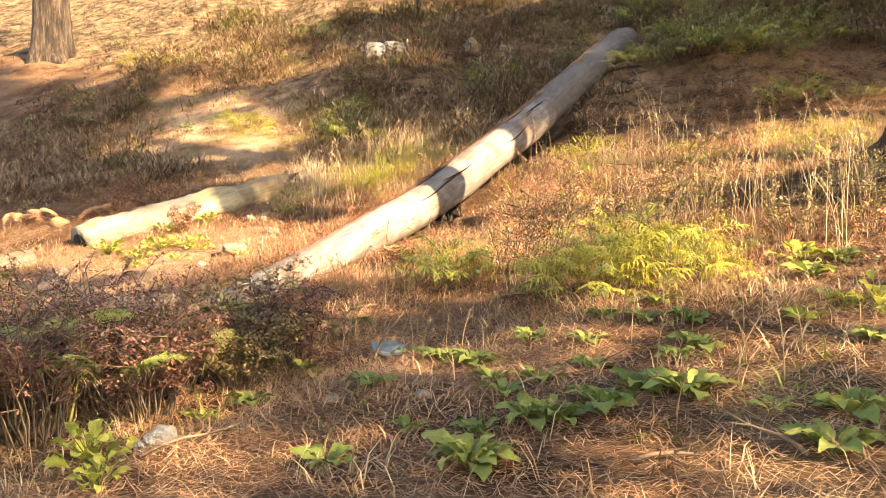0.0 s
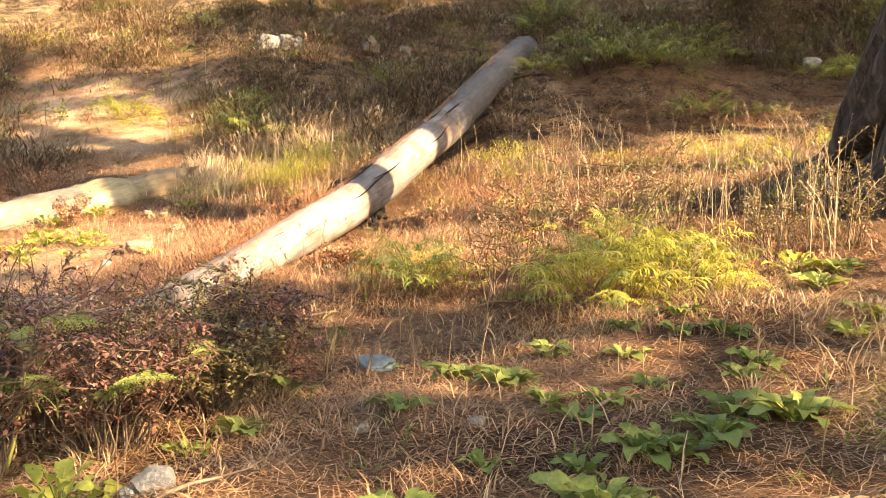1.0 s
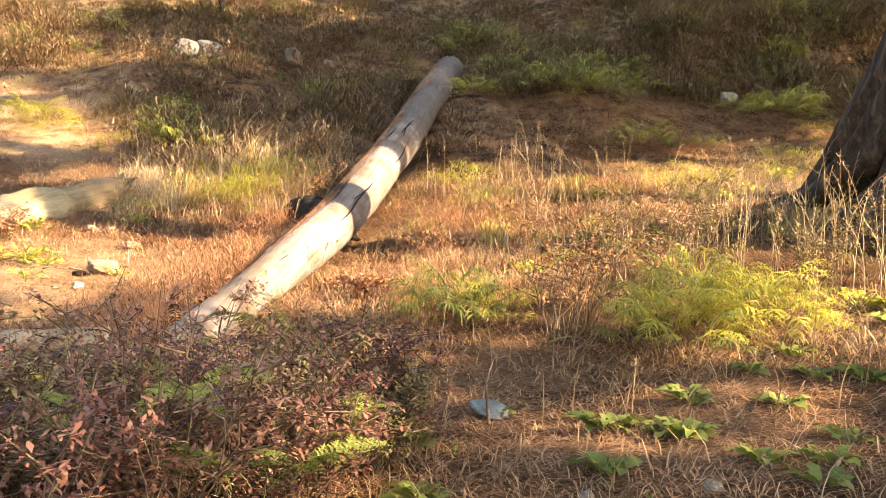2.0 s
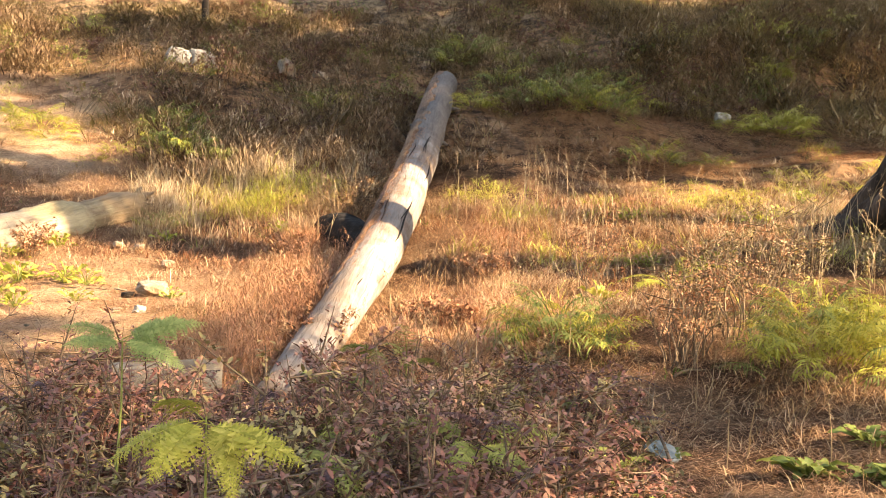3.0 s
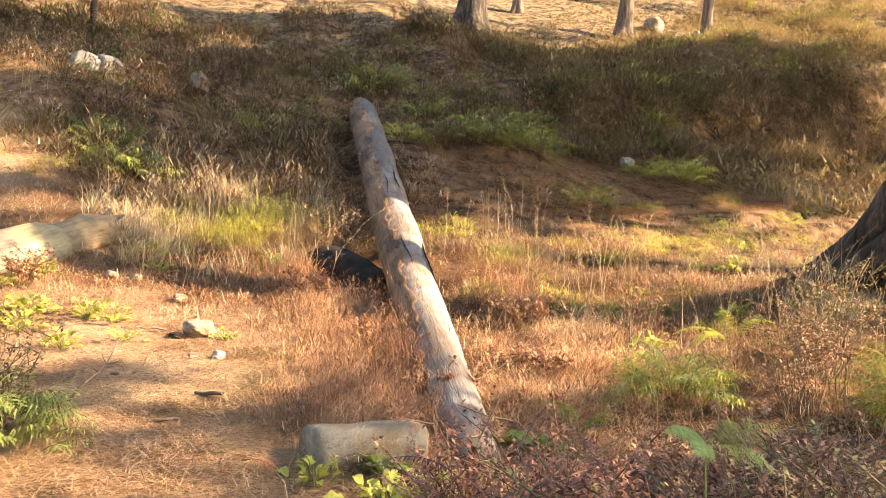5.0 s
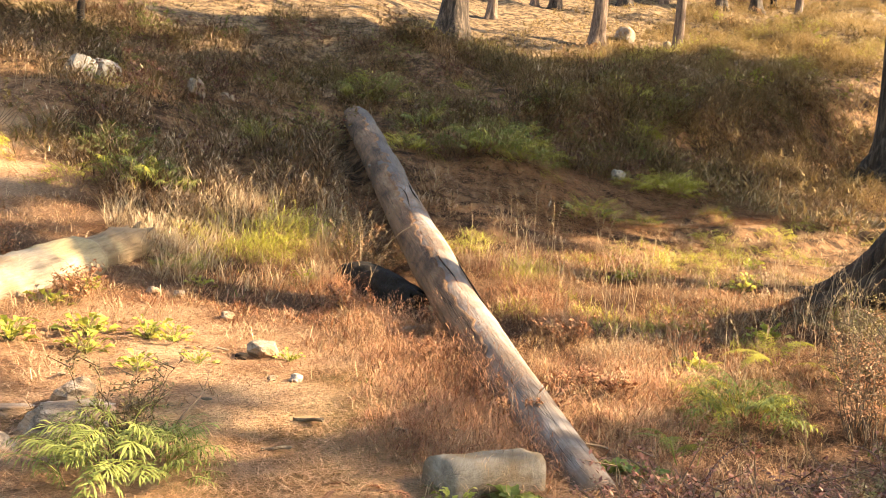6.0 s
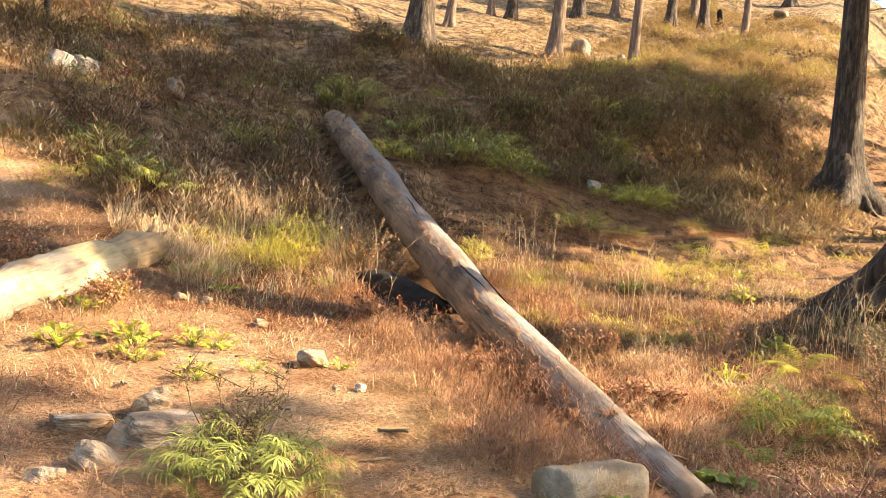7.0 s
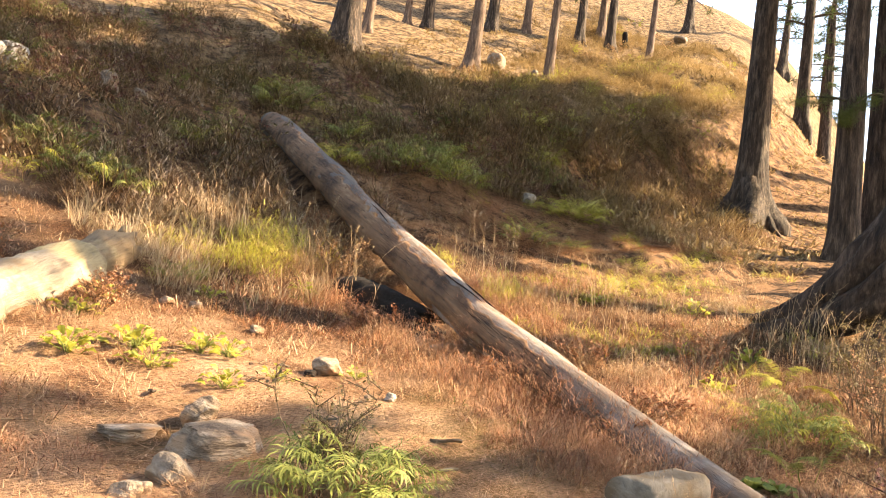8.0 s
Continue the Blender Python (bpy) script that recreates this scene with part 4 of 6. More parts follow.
def rosette(x, y, size, leaves, seed, label="low rosette of broad green leaves in dry grass", kinds=LEAVES, upright=0.5, name="leafy_plant", lift=-0.012, dome=0.0):
    rng = np.random.default_rng(seed)
    root = thing(name, on(x, y, lift), label, "plant", "broad-leaved plants")
    for k in range(leaves):
        t = k / leaves
        a = k * 2.39996 + rng.uniform(-0.3, 0.3)
        l = size * (1.05 - 0.45 * t) * rng.uniform(0.8, 1.15)
        tilt = -(upright * t * 1.3 + rng.uniform(-0.15, 0.2))
        r = 0.02 + dome * math.sqrt(1 - t) * rng.uniform(0.2, 1.0)
        at = Vector((r * math.cos(a), r * math.sin(a), 0.01 + 0.05 * size * t + dome * rng.uniform(0.25, 1.0) * math.sqrt(t)))
        if dome:
            stalk = np.array([(0, 0, -0.03), (at.x * 0.4, at.y * 0.4, at.z * 0.6), tuple(at)])
            hung("stalk", mesh_of("stalk", *tube(stalk, [0.0035, 0.003, 0.002], 3, 0, False), M_ROSETTE), root)
        m = Matrix.LocRotScale(at, Euler((rng.uniform(-0.5, 0.5), tilt, a + (rng.uniform(-0.8, 0.8) if dome else 0))), Vector((l, l * rng.uniform(0.85, 1.1), l)))
        hung("leaf", kinds[k % len(kinds)], root, m)
    return root


ROSETTES = [  # x, y, leaf length, leaves
    (-0.27, 3.31, 0.17, 12), (0.24, 3.12, 0.22, 16), (0.47, 3.42, 0.19, 14), (0.74, 3.50, 0.19, 11), (1.10, 3.62, 0.23, 16), (0.93, 3.75, 0.17, 10), (2.32, 5.42, 0.22, 14), (2.62, 5.7, 0.2, 12),
    (-0.80, 4.35, 0.17, 12), (-1.02, 4.25, 0.12, 8), (0.10, 4.72, 0.2, 14), (0.28, 4.42, 0.2, 12), (0.02, 3.55, 0.12, 5), (1.55, 3.25, 0.2, 11), (1.32, 4.3, 0.17, 10), (0.6, 4.9, 0.15, 9), (1.0, 5.0, 0.14, 8),
    (-0.2, 4.15, 0.15, 9), (0.35, 4.05, 0.14, 7), (-2.32, 6.52, 0.22, 12), (-1.52, 6.62, 0.2, 16), (-1.35, 6.5, 0.18, 12), (0.55, 3.95, 0.14, 7), (1.9, 4.5, 0.15, 8), (2.05, 4.1, 0.16, 9), (1.35, 2.95, 0.2, 9),
]
RNGR = np.random.default_rng(31)
ROSETTES += [(RNGR.uniform(-0.7, 2.3), RNGR.uniform(3.3, 5.3), RNGR.uniform(0.09, 0.17), int(RNGR.integers(4, 9))) for k in range(20)]
for k, (x, y, s, n) in enumerate(ROSETTES):
    rosette(x, y, s * 0.85, n + 6, 200 + k, upright=0.6)
for k, (x, y, s, n) in enumerate(((-1.27, 3.66, 0.21, 13), (-1.1, 3.35, 0.14, 7), (-3.52, 10.66, 0.24, 14), (-4.12, 10.5, 0.24, 12), (-3.1, 10.42, 0.22, 9), (-2.92, 10.3, 0.18, 8), (-3.4, 9.55, 0.17, 9), (-2.2, 9.55, 0.12, 8), (-3.3, 11.9, 0.2, 9), (-3.7, 11.4, 0.2, 9),
                                   (-2.2, 11.9, 0.16, 7), (1.15, 8.1, 0.2, 9), (4.3, 9.9, 0.22, 9), (3.2, 10.9, 0.2, 8), (-0.9, 12.1, 0.18, 7), (2.55, 8.35, 0.22, 10), (2.2, 9.0, 0.18, 8), (2.45, 5.85, 0.2, 9), (2.3, 4.6, 0.2, 8), (-2.67, 6.55, 0.16, 7), (-2.5, 6.15, 0.22, 10), (-2.3, 6.2, 0.18, 8), (-3.62, 10.2, 0.2, 9), (-2.95, 9.55, 0.14, 6), (5.0, 10.3, 0.2, 7), (5.9, 10.9, 0.2, 7))):
    rosette(x, y, s * 0.56, n * 2 + 6, 300 + k, "yellow-green oval-leaved plant lit by the sun", YLEAVES, 0.5, dome=s * 0.75)


# ---- ferns ----


def frond_mesh(name, l, pairs, pl, pw, arch, material, seed, lobes=True):
    """An arching frond: a stalk and tapering leaflets on both sides."""
    rng = np.random.default_rng(seed)
    t = np.linspace(0, 1, 14)
    e = 1.15 - arch * t
    step = l / 13
    X = np.concatenate([[0], np.cumsum(np.cos(e[:-1]) * step)])
    Z = np.concatenate([[0], np.cumsum(np.sin(e[:-1]) * step)])
    C = np.stack([X, 0.03 * l * np.sin(t * 3 + seed), Z], 1)
    pieces = [tube(C, 0.006 * l * (1.1 - t), 4, 0, False)]
    u = np.linspace(0.16, 0.99, pairs)
    P = np.stack([np.interp(u, t, C[:, q]) for q in range(3)], 1)
    el = np.interp(u, t, e)
    prof = np.sin(np.clip((u - 0.1) / 0.9, 0, 1) ** 0.65 * math.pi * 0.93 + 0.12) * pl * l
    for s in (-1, 1):
        az = s * (1.25 - 0.35 * u) + rng.normal(0, 0.08, pairs)
        rise = np.sin(el) * 0.5 * np.cos(az) + rng.normal(0, 0.12, pairs)
        if lobes:
            # small lobes along each leaflet
            Q, Lg, Wd, Az, Ri = [], [], [], [], []
            for f in np.linspace(0.14, 0.95, 5):
                d = np.stack([np.cos(az) * np.cos(rise), np.sin(az) * np.cos(rise), np.sin(rise) - 0.35 * f * f], 1)
                for v in (-1, 1):
                    Q.append(P + d * (prof * f)[:, None])
                    Lg.append(prof * 0.34 * (1.08 - f))
                    Wd.append(prof * 0.17 * (1.15 - f * 0.6))
                    Az.append(az + v * 0.95)
                    Ri.append(rise - 0.25)
            pieces.append(blades(np.concatenate(Q), np.concatenate(Lg), np.concatenate(Wd), np.concatenate(Az), np.concatenate(Ri), np.full(pairs * 10, 0.3), 1))
            pieces.append(blades(P, prof, prof * 0.11, az, rise, np.full(pairs, 0.4), 2))
        else:
            pieces.append(blades(P, prof, np.full(pairs, pw * l), az, rise, np.full(pairs, 1.1), 3))
    return mesh_of(name, *joined(pieces), material)


def frond_set(material, lobes, arch, pl, pw, pairs, seed):
    return [frond_mesh("frond", 1.0, pairs + 2 * k, pl * (1 - 0.08 * k), pw, arch + 0.35 * k, material, seed + k, lobes) for k in range(4)]


F_GREEN = frond_set(M_FERN, True, 1.3, 0.24, 0.03, 20, 1)
F_YEL = frond_set(M_FERNYEL, True, 1.3, 0.24, 0.03, 20, 5)
F_FLAT = frond_set(M_FERNYEL, True, 0.55, 0.27, 0.03, 22, 17)
F_LIGHT = frond_set(M_FERNLIGHT, True, 0.7, 0.27, 0.03, 22, 27)
F_BROWN = frond_set(M_RUSSET, True, 1.0, 0.2, 0.03, 12, 9)


def sprig_mesh(material, seed, arch):
    """A leafy shoot: a bending stem with narrow drooping leaves set round it."""
    rng = np.random.default_rng(seed)
    t = np.linspace(0, 1, 9)
    e = 1.3 - arch * t
    C = np.stack([np.concatenate([[0], np.cumsum(np.cos(e[:-1]) / 8)]), 0.05 * np.sin(t * 3 + seed), np.concatenate([[0], np.cumsum(np.sin(e[:-1]) / 8)])], 1)
    n = 21
    u = np.linspace(0.22, 1.0, n)
    P = np.stack([np.interp(u, t, C[:, q]) for q in range(3)], 1)
    az = np.where(np.arange(n) % 2, 1.0, -1.0) * (1.3 - 0.9 * u ** 2) + rng.normal(0, 0.18, n)
    L = rng.uniform(0.30, 0.48, n) * (1.15 - 0.4 * u)
    return mesh_of("sprig", *joined([tube(C, 0.012 * (1.1 - t), 4, 0, False), blades(P, L, rng.uniform(0.026, 0.042, n), az, rng.uniform(0.0, 0.6, n) - 0.3 * u, rng.uniform(0.8, 1.7, n), 2, True)]), material)


F_LONG = [sprig_mesh(M_FERN, 13 + k, 1.1 + 0.35 * k) for k in range(4)]
F_LONGY = [sprig_mesh(M_FERNYEL, 23 + k, 1.1 + 0.35 * k) for k in range(4)]


def fern(x, y, size, count, seed, kinds, label, spread=1.0, name="fern", lift=0.0, group="ferns", sunk=0.0):
    rng = np.random.default_rng(seed)
    root = thing(name, on(x, y, lift), label, "fern", group)
    for k in range(count):
        a = k * 2.39996 + rng.uniform(-0.5, 0.5)
        l = size * rng.uniform(0.7, 1.15)
        r = 0.12 * size * spread * math.sqrt(k / count) * 3
        m = Matrix.LocRotScale(Vector((r * math.cos(a), r * math.sin(a), 0)), Euler((rng.uniform(-0.35, 0.35), rng.uniform(-0.35, 0.55) + sunk, a + rng.uniform(-0.6, 0.6))), Vector((l, l, l)))
        hung("frond", kinds[int(rng.integers(len(kinds)))], root, m)
    return root




def bush(x, y, reach, tall, count, size, seed, kinds, label, name="leafy_bush", group="leafy bushes"):
    """A rounded clump of arching leafy sprigs."""
    rng = np.random.default_rng(seed)
    root = thing(name, on(x, y), label, "bush", group)
    for k in range(count):
        a = k * 2.39996 + rng.uniform(-0.4, 0.4)
        f = math.sqrt((k + 0.5) / count)
        z = tall * math.sqrt(max(0.0, 1 - f * f)) * rng.uniform(0.45, 1.0)
        l = size * rng.uniform(0.6, 1.25)
        m = Matrix.LocRotScale(Vector((reach * f * math.cos(a), reach * f * math.sin(a), z * 0.42 - 0.04)), Euler((rng.uniform(-0.4, 0.4), rng.uniform(-0.15, 0.7) * f, a + rng.uniform(-0.5, 0.5))), Vector((l, l, l)))
        hung("sprig", kinds[int(rng.integers(len(kinds)))], root, m)
    return root


LONG = "rounded bush of drooping yellow-green narrow leaves"
DARK = "rounded bush of drooping dark green narrow leaves"
bush(1.02, 5.62, 0.3, 0.9, 110, 0.24, 1, F_LONGY + F_LONG[:1], LONG)
bush(1.60, 5.68, 0.32, 0.85, 110, 0.24, 2, F_LONGY + F_LONG[:1], LONG)
bush(1.36, 5.98, 0.3, 1.05, 80, 0.28, 3, F_LONGY[:2] + F_LONG[:2], LONG)
bush(0.12, 6.92, 0.28, 0.75, 80, 0.28, 5, F_LONG + F_LONG + F_LONGY, DARK)
bush(0.5, 7.05, 0.14, 0.3, 12, 0.3, 6, F_LONGY, DARK)
bush(-3.98, 7.5, 0.3, 0.75, 110, 0.25, 7, F_LONG, "rounded bush of narrow green leaves by the path")
bush(2.3, 3.0, 0.2, 0.3, 22, 0.36, 9, F_LONGY, LONG)
GREEN = "green fern with lacy arching fronds"
YEL = "yellowing lacy fern with arching fronds"


def posed_fern(x, y, top, fronds, kinds, label):
    """A fern on a bent stalk whose fronds each have a heading, a dip and a length."""
    root = thing("fern", on(x, y), label, "fern", "ferns")
    up = top - root.location.z
    t = np.linspace(0, 1, 6)
    stalk = np.stack([0.05 * np.sin(t * 2.2), 0.04 * t, up * t], 1)
    hung("stalk", mesh_of("fern_stalk", *tube(stalk, 0.006 * (1.3 - t), 5, 0, False), M_FERN), root)
    for k, (a, dip, l) in enumerate(fronds):
        m = Matrix.LocRotScale(Vector((0.05 * math.sin(2.2), 0.04, up - 0.01)), Euler((0.75 * math.cos(a), dip, a)), Vector((l, l, l)))
        hung("frond", kinds[k % len(kinds)], root, m)
    return root


posed_fern(-2.40, 3.62, 1.06, ((-0.3, 1.0, 0.23), (2.85, 1.0, 0.19), (1.9, 0.6, 0.2), (-0.9, 1.2, 0.2), (3.6, 1.15, 0.2)), F_FLAT, YEL)
posed_fern(-2.30, 3.52, 0.88, ((0.2, 0.8, 0.24), (1.3, 0.8, 0.24), (2.6, 0.8, 0.24), (3.9, 0.9, 0.22), (5.2, 0.9, 0.2)), F_FLAT[:2] + F_GREEN, GREEN)
posed_fern(-2.56, 4.42, 1.12, ((0.15, 0.35, 0.24), (2.7, 0.35, 0.17), (-0.25, 0.75, 0.22), (0.5, 0.1, 0.2), (3.2, 0.75, 0.17)), F_LIGHT, GREEN)
posed_fern(-1.62, 4.20, 0.86, ((0.4, 0.3, 0.3), (2.2, 0.2, 0.28), (3.8, 0.5, 0.26), (5.3, 0.5, 0.3)), F_GREEN, GREEN)
for k, (x, y, s, n, yel, up) in enumerate(((-2.95, 3.95, 0.42, 5, 1, 0.32), (-2.75, 3.6, 0.4, 5, 0, 0.25), (-1.35, 4.0, 0.4, 5, 0, 0.25), (-1.1, 4.35, 0.38, 4, 0, 0.2), (-2.0, 4.65, 0.42, 4, 0, 0.42), (-1.95, 3.75, 0.36, 5, 1, 0.3),
                                           (-1.1, 6.45, 0.45, 5, 0, 0.1), (-0.55, 5.5, 0.36, 4, 0, 0.1), (1.6, 7.6, 0.5, 5, 1, 0.1))):
    fern(x, y, s, n, 20 + k, F_YEL if yel else F_GREEN, YEL if yel else GREEN, 0.8, lift=up)
for k, (x, y, s, n) in enumerate(((-4.5, 13.0, 0.7, 14), (-5.3, 13.3, 0.7, 14), (-5.9, 12.9, 0.7, 12), (-4.0, 12.75, 0.6, 12), (-6.6, 13.2, 0.7, 12), (-3.0, 6.9, 0.35, 6), (-1.1, 11.1, 0.4, 8))):
    fern(x, y, s * 0.85, n, 80 + k, F_BROWN, "collapsed dead russet-brown fern", 1.2, "dead_fern", 0.02, "dead ferns", 0.75)
YB = "sunlit yellow-green leafy clump on the slope"
CLUMPS = [  # x, y, size, sprigs, sunlit yellow-green or dark green
    (-0.75, 13.2, 0.45, 10, 1), (-2.3, 12.45, 0.45, 12, 0), (2.1, 12.95, 0.35, 8, 1), (3.75, 10.85, 0.35, 7, 1), (1.9, 9.2, 0.35, 8, 0), (2.2, 9.0, 0.3, 7, 1),
    (5.8, 14.3, 0.65, 16, 0), (6.7, 13.8, 0.45, 10, 0), (10.1, 16.2, 0.9, 18, 1), (10.7, 16.5, 0.8, 14, 1), (9.4, 16.6, 0.6, 10, 1), (12.6, 19.4, 0.9, 14, 1), (12.1, 19.1, 0.6, 10, 0), (7.8, 18.5, 0.7, 10, 1), (8.2, 18.2, 0.6, 9, 1),
    (5.5, 16.9, 1.0, 20, 0), (6.1, 16.6, 0.8, 14, 0), (5.0, 17.3, 0.8, 12, 0), (3.75, 17.7, 0.7, 12, 1), (4.0, 18.1, 0.6, 10, 0), (5.0, 19.1, 0.8, 14, 0), (5.3, 22.2, 1.0, 16, 0), (4.8, 21.9, 0.7, 12, 0), (3.2, 20.6, 0.5, 9, 0), (7.95, 19.3, 0.8, 10, 0), (7.2, 19.0, 0.6, 9, 0),
    (-1.95, 16.0, 0.75, 16, 0), (-1.7, 15.6, 0.6, 12, 0), (-2.1, 17.2, 0.7, 12, 0), (-2.85, 16.1, 0.45, 9, 1), (-2.1, 17.7, 0.6, 10, 0), (0.9, 18.2, 0.7, 12, 0), (-4.15, 17.5, 0.7, 14, 1), (-4.6, 17.9, 0.6, 10, 0), (-3.9, 17.0, 0.5, 9, 1), (0.3, 20.0, 0.5, 8, 0), (-0.9, 22.6, 0.6, 9, 0),
    (-8.9, 24.0, 0.7, 9, 1), (-7.4, 23.0, 0.6, 9, 1), (-4.2, 25.5, 0.8, 10, 0), (-9.4, 14.6, 0.7, 10, 0), (7.5, 13.0, 0.5, 8, 1), (8.4, 12.4, 0.5, 8, 1), (9.5, 12.9, 0.6, 9, 1), (11.0, 13.4, 0.6, 9, 1), (6.6, 12.0, 0.45, 8, 1),
    (5.2, 11.3, 0.45, 7, 1), (-3.2, 15.8, 0.35, 6, 1), (14.6, 21.6, 0.8, 10, 1), (17.2, 22.0, 0.9, 10, 1), (15.5, 20.9, 0.7, 9, 0),
]
for k, (x, y, s, n, kind) in enumerate(CLUMPS):
    s = s * (1.3 if y > 13.9 else 1.0)  # the bank's clumps stand above its weeds
    bush(x, y, s * 0.5, s * 1.05, n * 3, s * 0.4, 140 + k, F_LONGY if kind else F_LONG[:2] + F_LONGY[:1], YB if kind else "dark green leafy clump on the bank")


# ---- shrubs ----


def shrub(x, y, h, spread, stems, leaf_n, leaf, material, seed, label, name="shrub", upright=1.0, lean=(0, 0)):
    """Many thin stems, forked, with small leaves along the twigs."""
    rng = np.random.default_rng(seed)
    root = thing(name, on(x, y, -0.02), label, "shrub", "shrubs")
    S, Q = [], []
    for k in range(stems):
        a = rng.uniform(0, 6.283)
        r0 = spread * 0.35 * math.sqrt(rng.uniform())
        l = h * rng.uniform(0.6, 1.1)
        out = spread * rng.uniform(0.2, 0.9)
        t = np.linspace(0, 1, 6 if leaf < 0.06 else 4)
        d = np.array([math.cos(a), math.sin(a)])
        pts = np.stack([r0 * d[0] + (out * d[0] + lean[0]) * t ** 1.3, r0 * d[1] + (out * d[1] + lean[1]) * t ** 1.3, l * (t - 0.25 * (1 - upright) * t * t)], 1)
        pts[1:] += rng.normal(0, 0.03 * h, (len(t) - 1, 3))
        S.append(tube(pts, 0.0042 * (1.15 - t) * (0.6 + h), 3, 0, False))
        for j in range(5 if leaf < 0.06 else 3):
            u = rng.uniform(0.3, 0.95)
            b = np.array([np.interp(u, t, pts[:, q]) for q in range(3)])
            e = rng.normal(0, 1, 3)
            e = e / np.linalg.norm(e) * h * rng.uniform(0.15, 0.35)
            e[2] = abs(e[2]) * 0.8
            w = b + e * np.linspace(0, 1, 3)[:, None]
            S.append(tube(w, [0.004, 0.003, 0.001], 3, 0, False))
            Q.append(b + e * rng.uniform(0.1, 1.05, (leaf_n, 1)) + rng.normal(0, 0.012, (leaf_n, 3)))
    Q = np.concatenate(Q)
    m = len(Q)
    tagged(hung("twig_mass", mesh_of("twig_mass", *joined(S), M_STEM), root), kind="stuff")
    leaves = hung("foliage", mesh_of("foliage", *blades(Q, rng.uniform(0.6, 1.3, m) * leaf, rng.uniform(0.35, 0.6, m) * leaf, rng.uniform(0, 6.283, m), rng.uniform(-0.6, 0.9, m), rng.uniform(0.2, 1.2, m), 2, leaf < 0.03), material), root)
    tagged(leaves, kind="stuff")
    return root


M_DARKLEAF = leafy("dark_purple_leaflet", [(0.0, (0.018, 0.009, 0.011)), (0.5, (0.05, 0.02, 0.02)), (1.0, (0.12, 0.05, 0.038))], 0.15, 0.4)
F_DARK = frond_set(M_DARKLEAF, False, 0.9, 0.10, 0.045, 15, 41)
RED = "dense dark reddish-brown shrub with small dry leaves"
for k, (x, y, h, sp) in enumerate(((-2.75, 4.35, 0.8, 0.45), (-2.4, 4.05, 0.75, 0.42), (-2.05, 3.85, 0.66, 0.38), (-2.5, 4.75, 0.75, 0.42), (-2.05, 4.4, 0.78, 0.45), (-1.7, 4.1, 0.72, 0.4), (-1.65, 4.6, 0.72, 0.42), (-1.3, 4.3, 0.62, 0.36),
                                   (-1.25, 4.75, 0.55, 0.36), (-2.15, 4.9, 0.68, 0.42), (-1.55, 5.05, 0.55, 0.38), (-2.98, 4.6, 0.58, 0.34), (-0.95, 4.75, 0.42, 0.32), (-2.7, 5.1, 0.78, 0.4), (-2.45, 5.4, 0.66, 0.34), (-0.75, 5.2, 0.48, 0.32), (-1.1, 5.2, 0.56, 0.34), (-1.9, 5.4, 0.5, 0.36))):
    dense = shrub(x, y, h, sp, 28, 24, 0.028, M_SHRUB if k % 4 else M_OLIVE, 400 + k, RED if k % 4 else "dense olive-brown shrub with small dry leaves")
    rng = np.random.default_rng(1400 + k)
    for j in range(7):
        a, f, l = rng.uniform(0, 6.283), rng.uniform(0.1, 0.5), rng.uniform(0.22, 0.4)
        hung("leaf_spray", F_DARK[j % 4], dense, Matrix.LocRotScale(Vector((f * sp * math.cos(a), f * sp * math.sin(a), h * rng.uniform(0.45, 0.85))), Euler((rng.uniform(-0.4, 0.4), rng.uniform(-0.3, 0.5), a)), Vector((l, l, l))), "dark arching leaf spray")
for k, (x, y, h, sp, m) in enumerate(((1.15, 8.3, 0.7, 0.35, 0), (0.62, 6.3, 0.72, 0.26, 0), (0.85, 6.5, 0.8, 0.3, 1), (1.35, 6.6, 0.9, 0.4, 0), (1.7, 6.9, 0.9, 0.45, 1), (2.1, 7.0, 0.8, 0.4, 1), (2.6, 6.4, 0.6, 0.4, 1), (3.2, 6.4, 0.6, 0.35, 1), (-3.98, 7.72, 0.6, 0.28, 1), (0.25, 13.0, 0.6, 0.4, 1),
                                      (2.7, 5.0, 0.45, 0.35, 0), (3.1, 5.4, 0.5, 0.35, 1))):
    shrub(x, y, h, sp, 13, 20, 0.028, M_OLIVE if m else M_RUSSET, 430 + k, "tall thin brown-leaved shrub in dry grass", name="shrub")
for k, (x, y, h, sp, m) in enumerate(((-4.15, 12.75, 0.6, 0.5, 0), (-4.6, 13.1, 0.6, 0.5, 0), (-5.2, 13.2, 0.55, 0.5, 0), (-3.55, 11.45, 0.45, 0.25, 0), (0.12, 12.35, 0.55, 0.35, 1), (0.38, 13.0, 0.65, 0.4, 1), (0.0, 12.7, 0.6, 0.4, 1), (0.72, 13.9, 0.55, 0.4, 1), (1.1, 14.9, 0.5, 0.4, 0),
                                      (-1.0, 9.1, 0.3, 0.4, 0), (-1.35, 7.6, 0.32, 0.4, 0), (0.7, 9.3, 0.35, 0.45, 0), (-0.3, 7.9, 0.28, 0.4, 0), (-0.95, 10.8, 0.35, 0.45, 0))):
    shrub(x, y, h, sp, 16, 10, 0.045, M_STRAW if m else M_RUSSET, 460 + k, "straw-coloured dry shrub beside the log" if m else "dry russet-brown bracken clump", name="dry_clump", upright=0.4)
RNGB = np.random.default_rng(77)
n_bank = 0
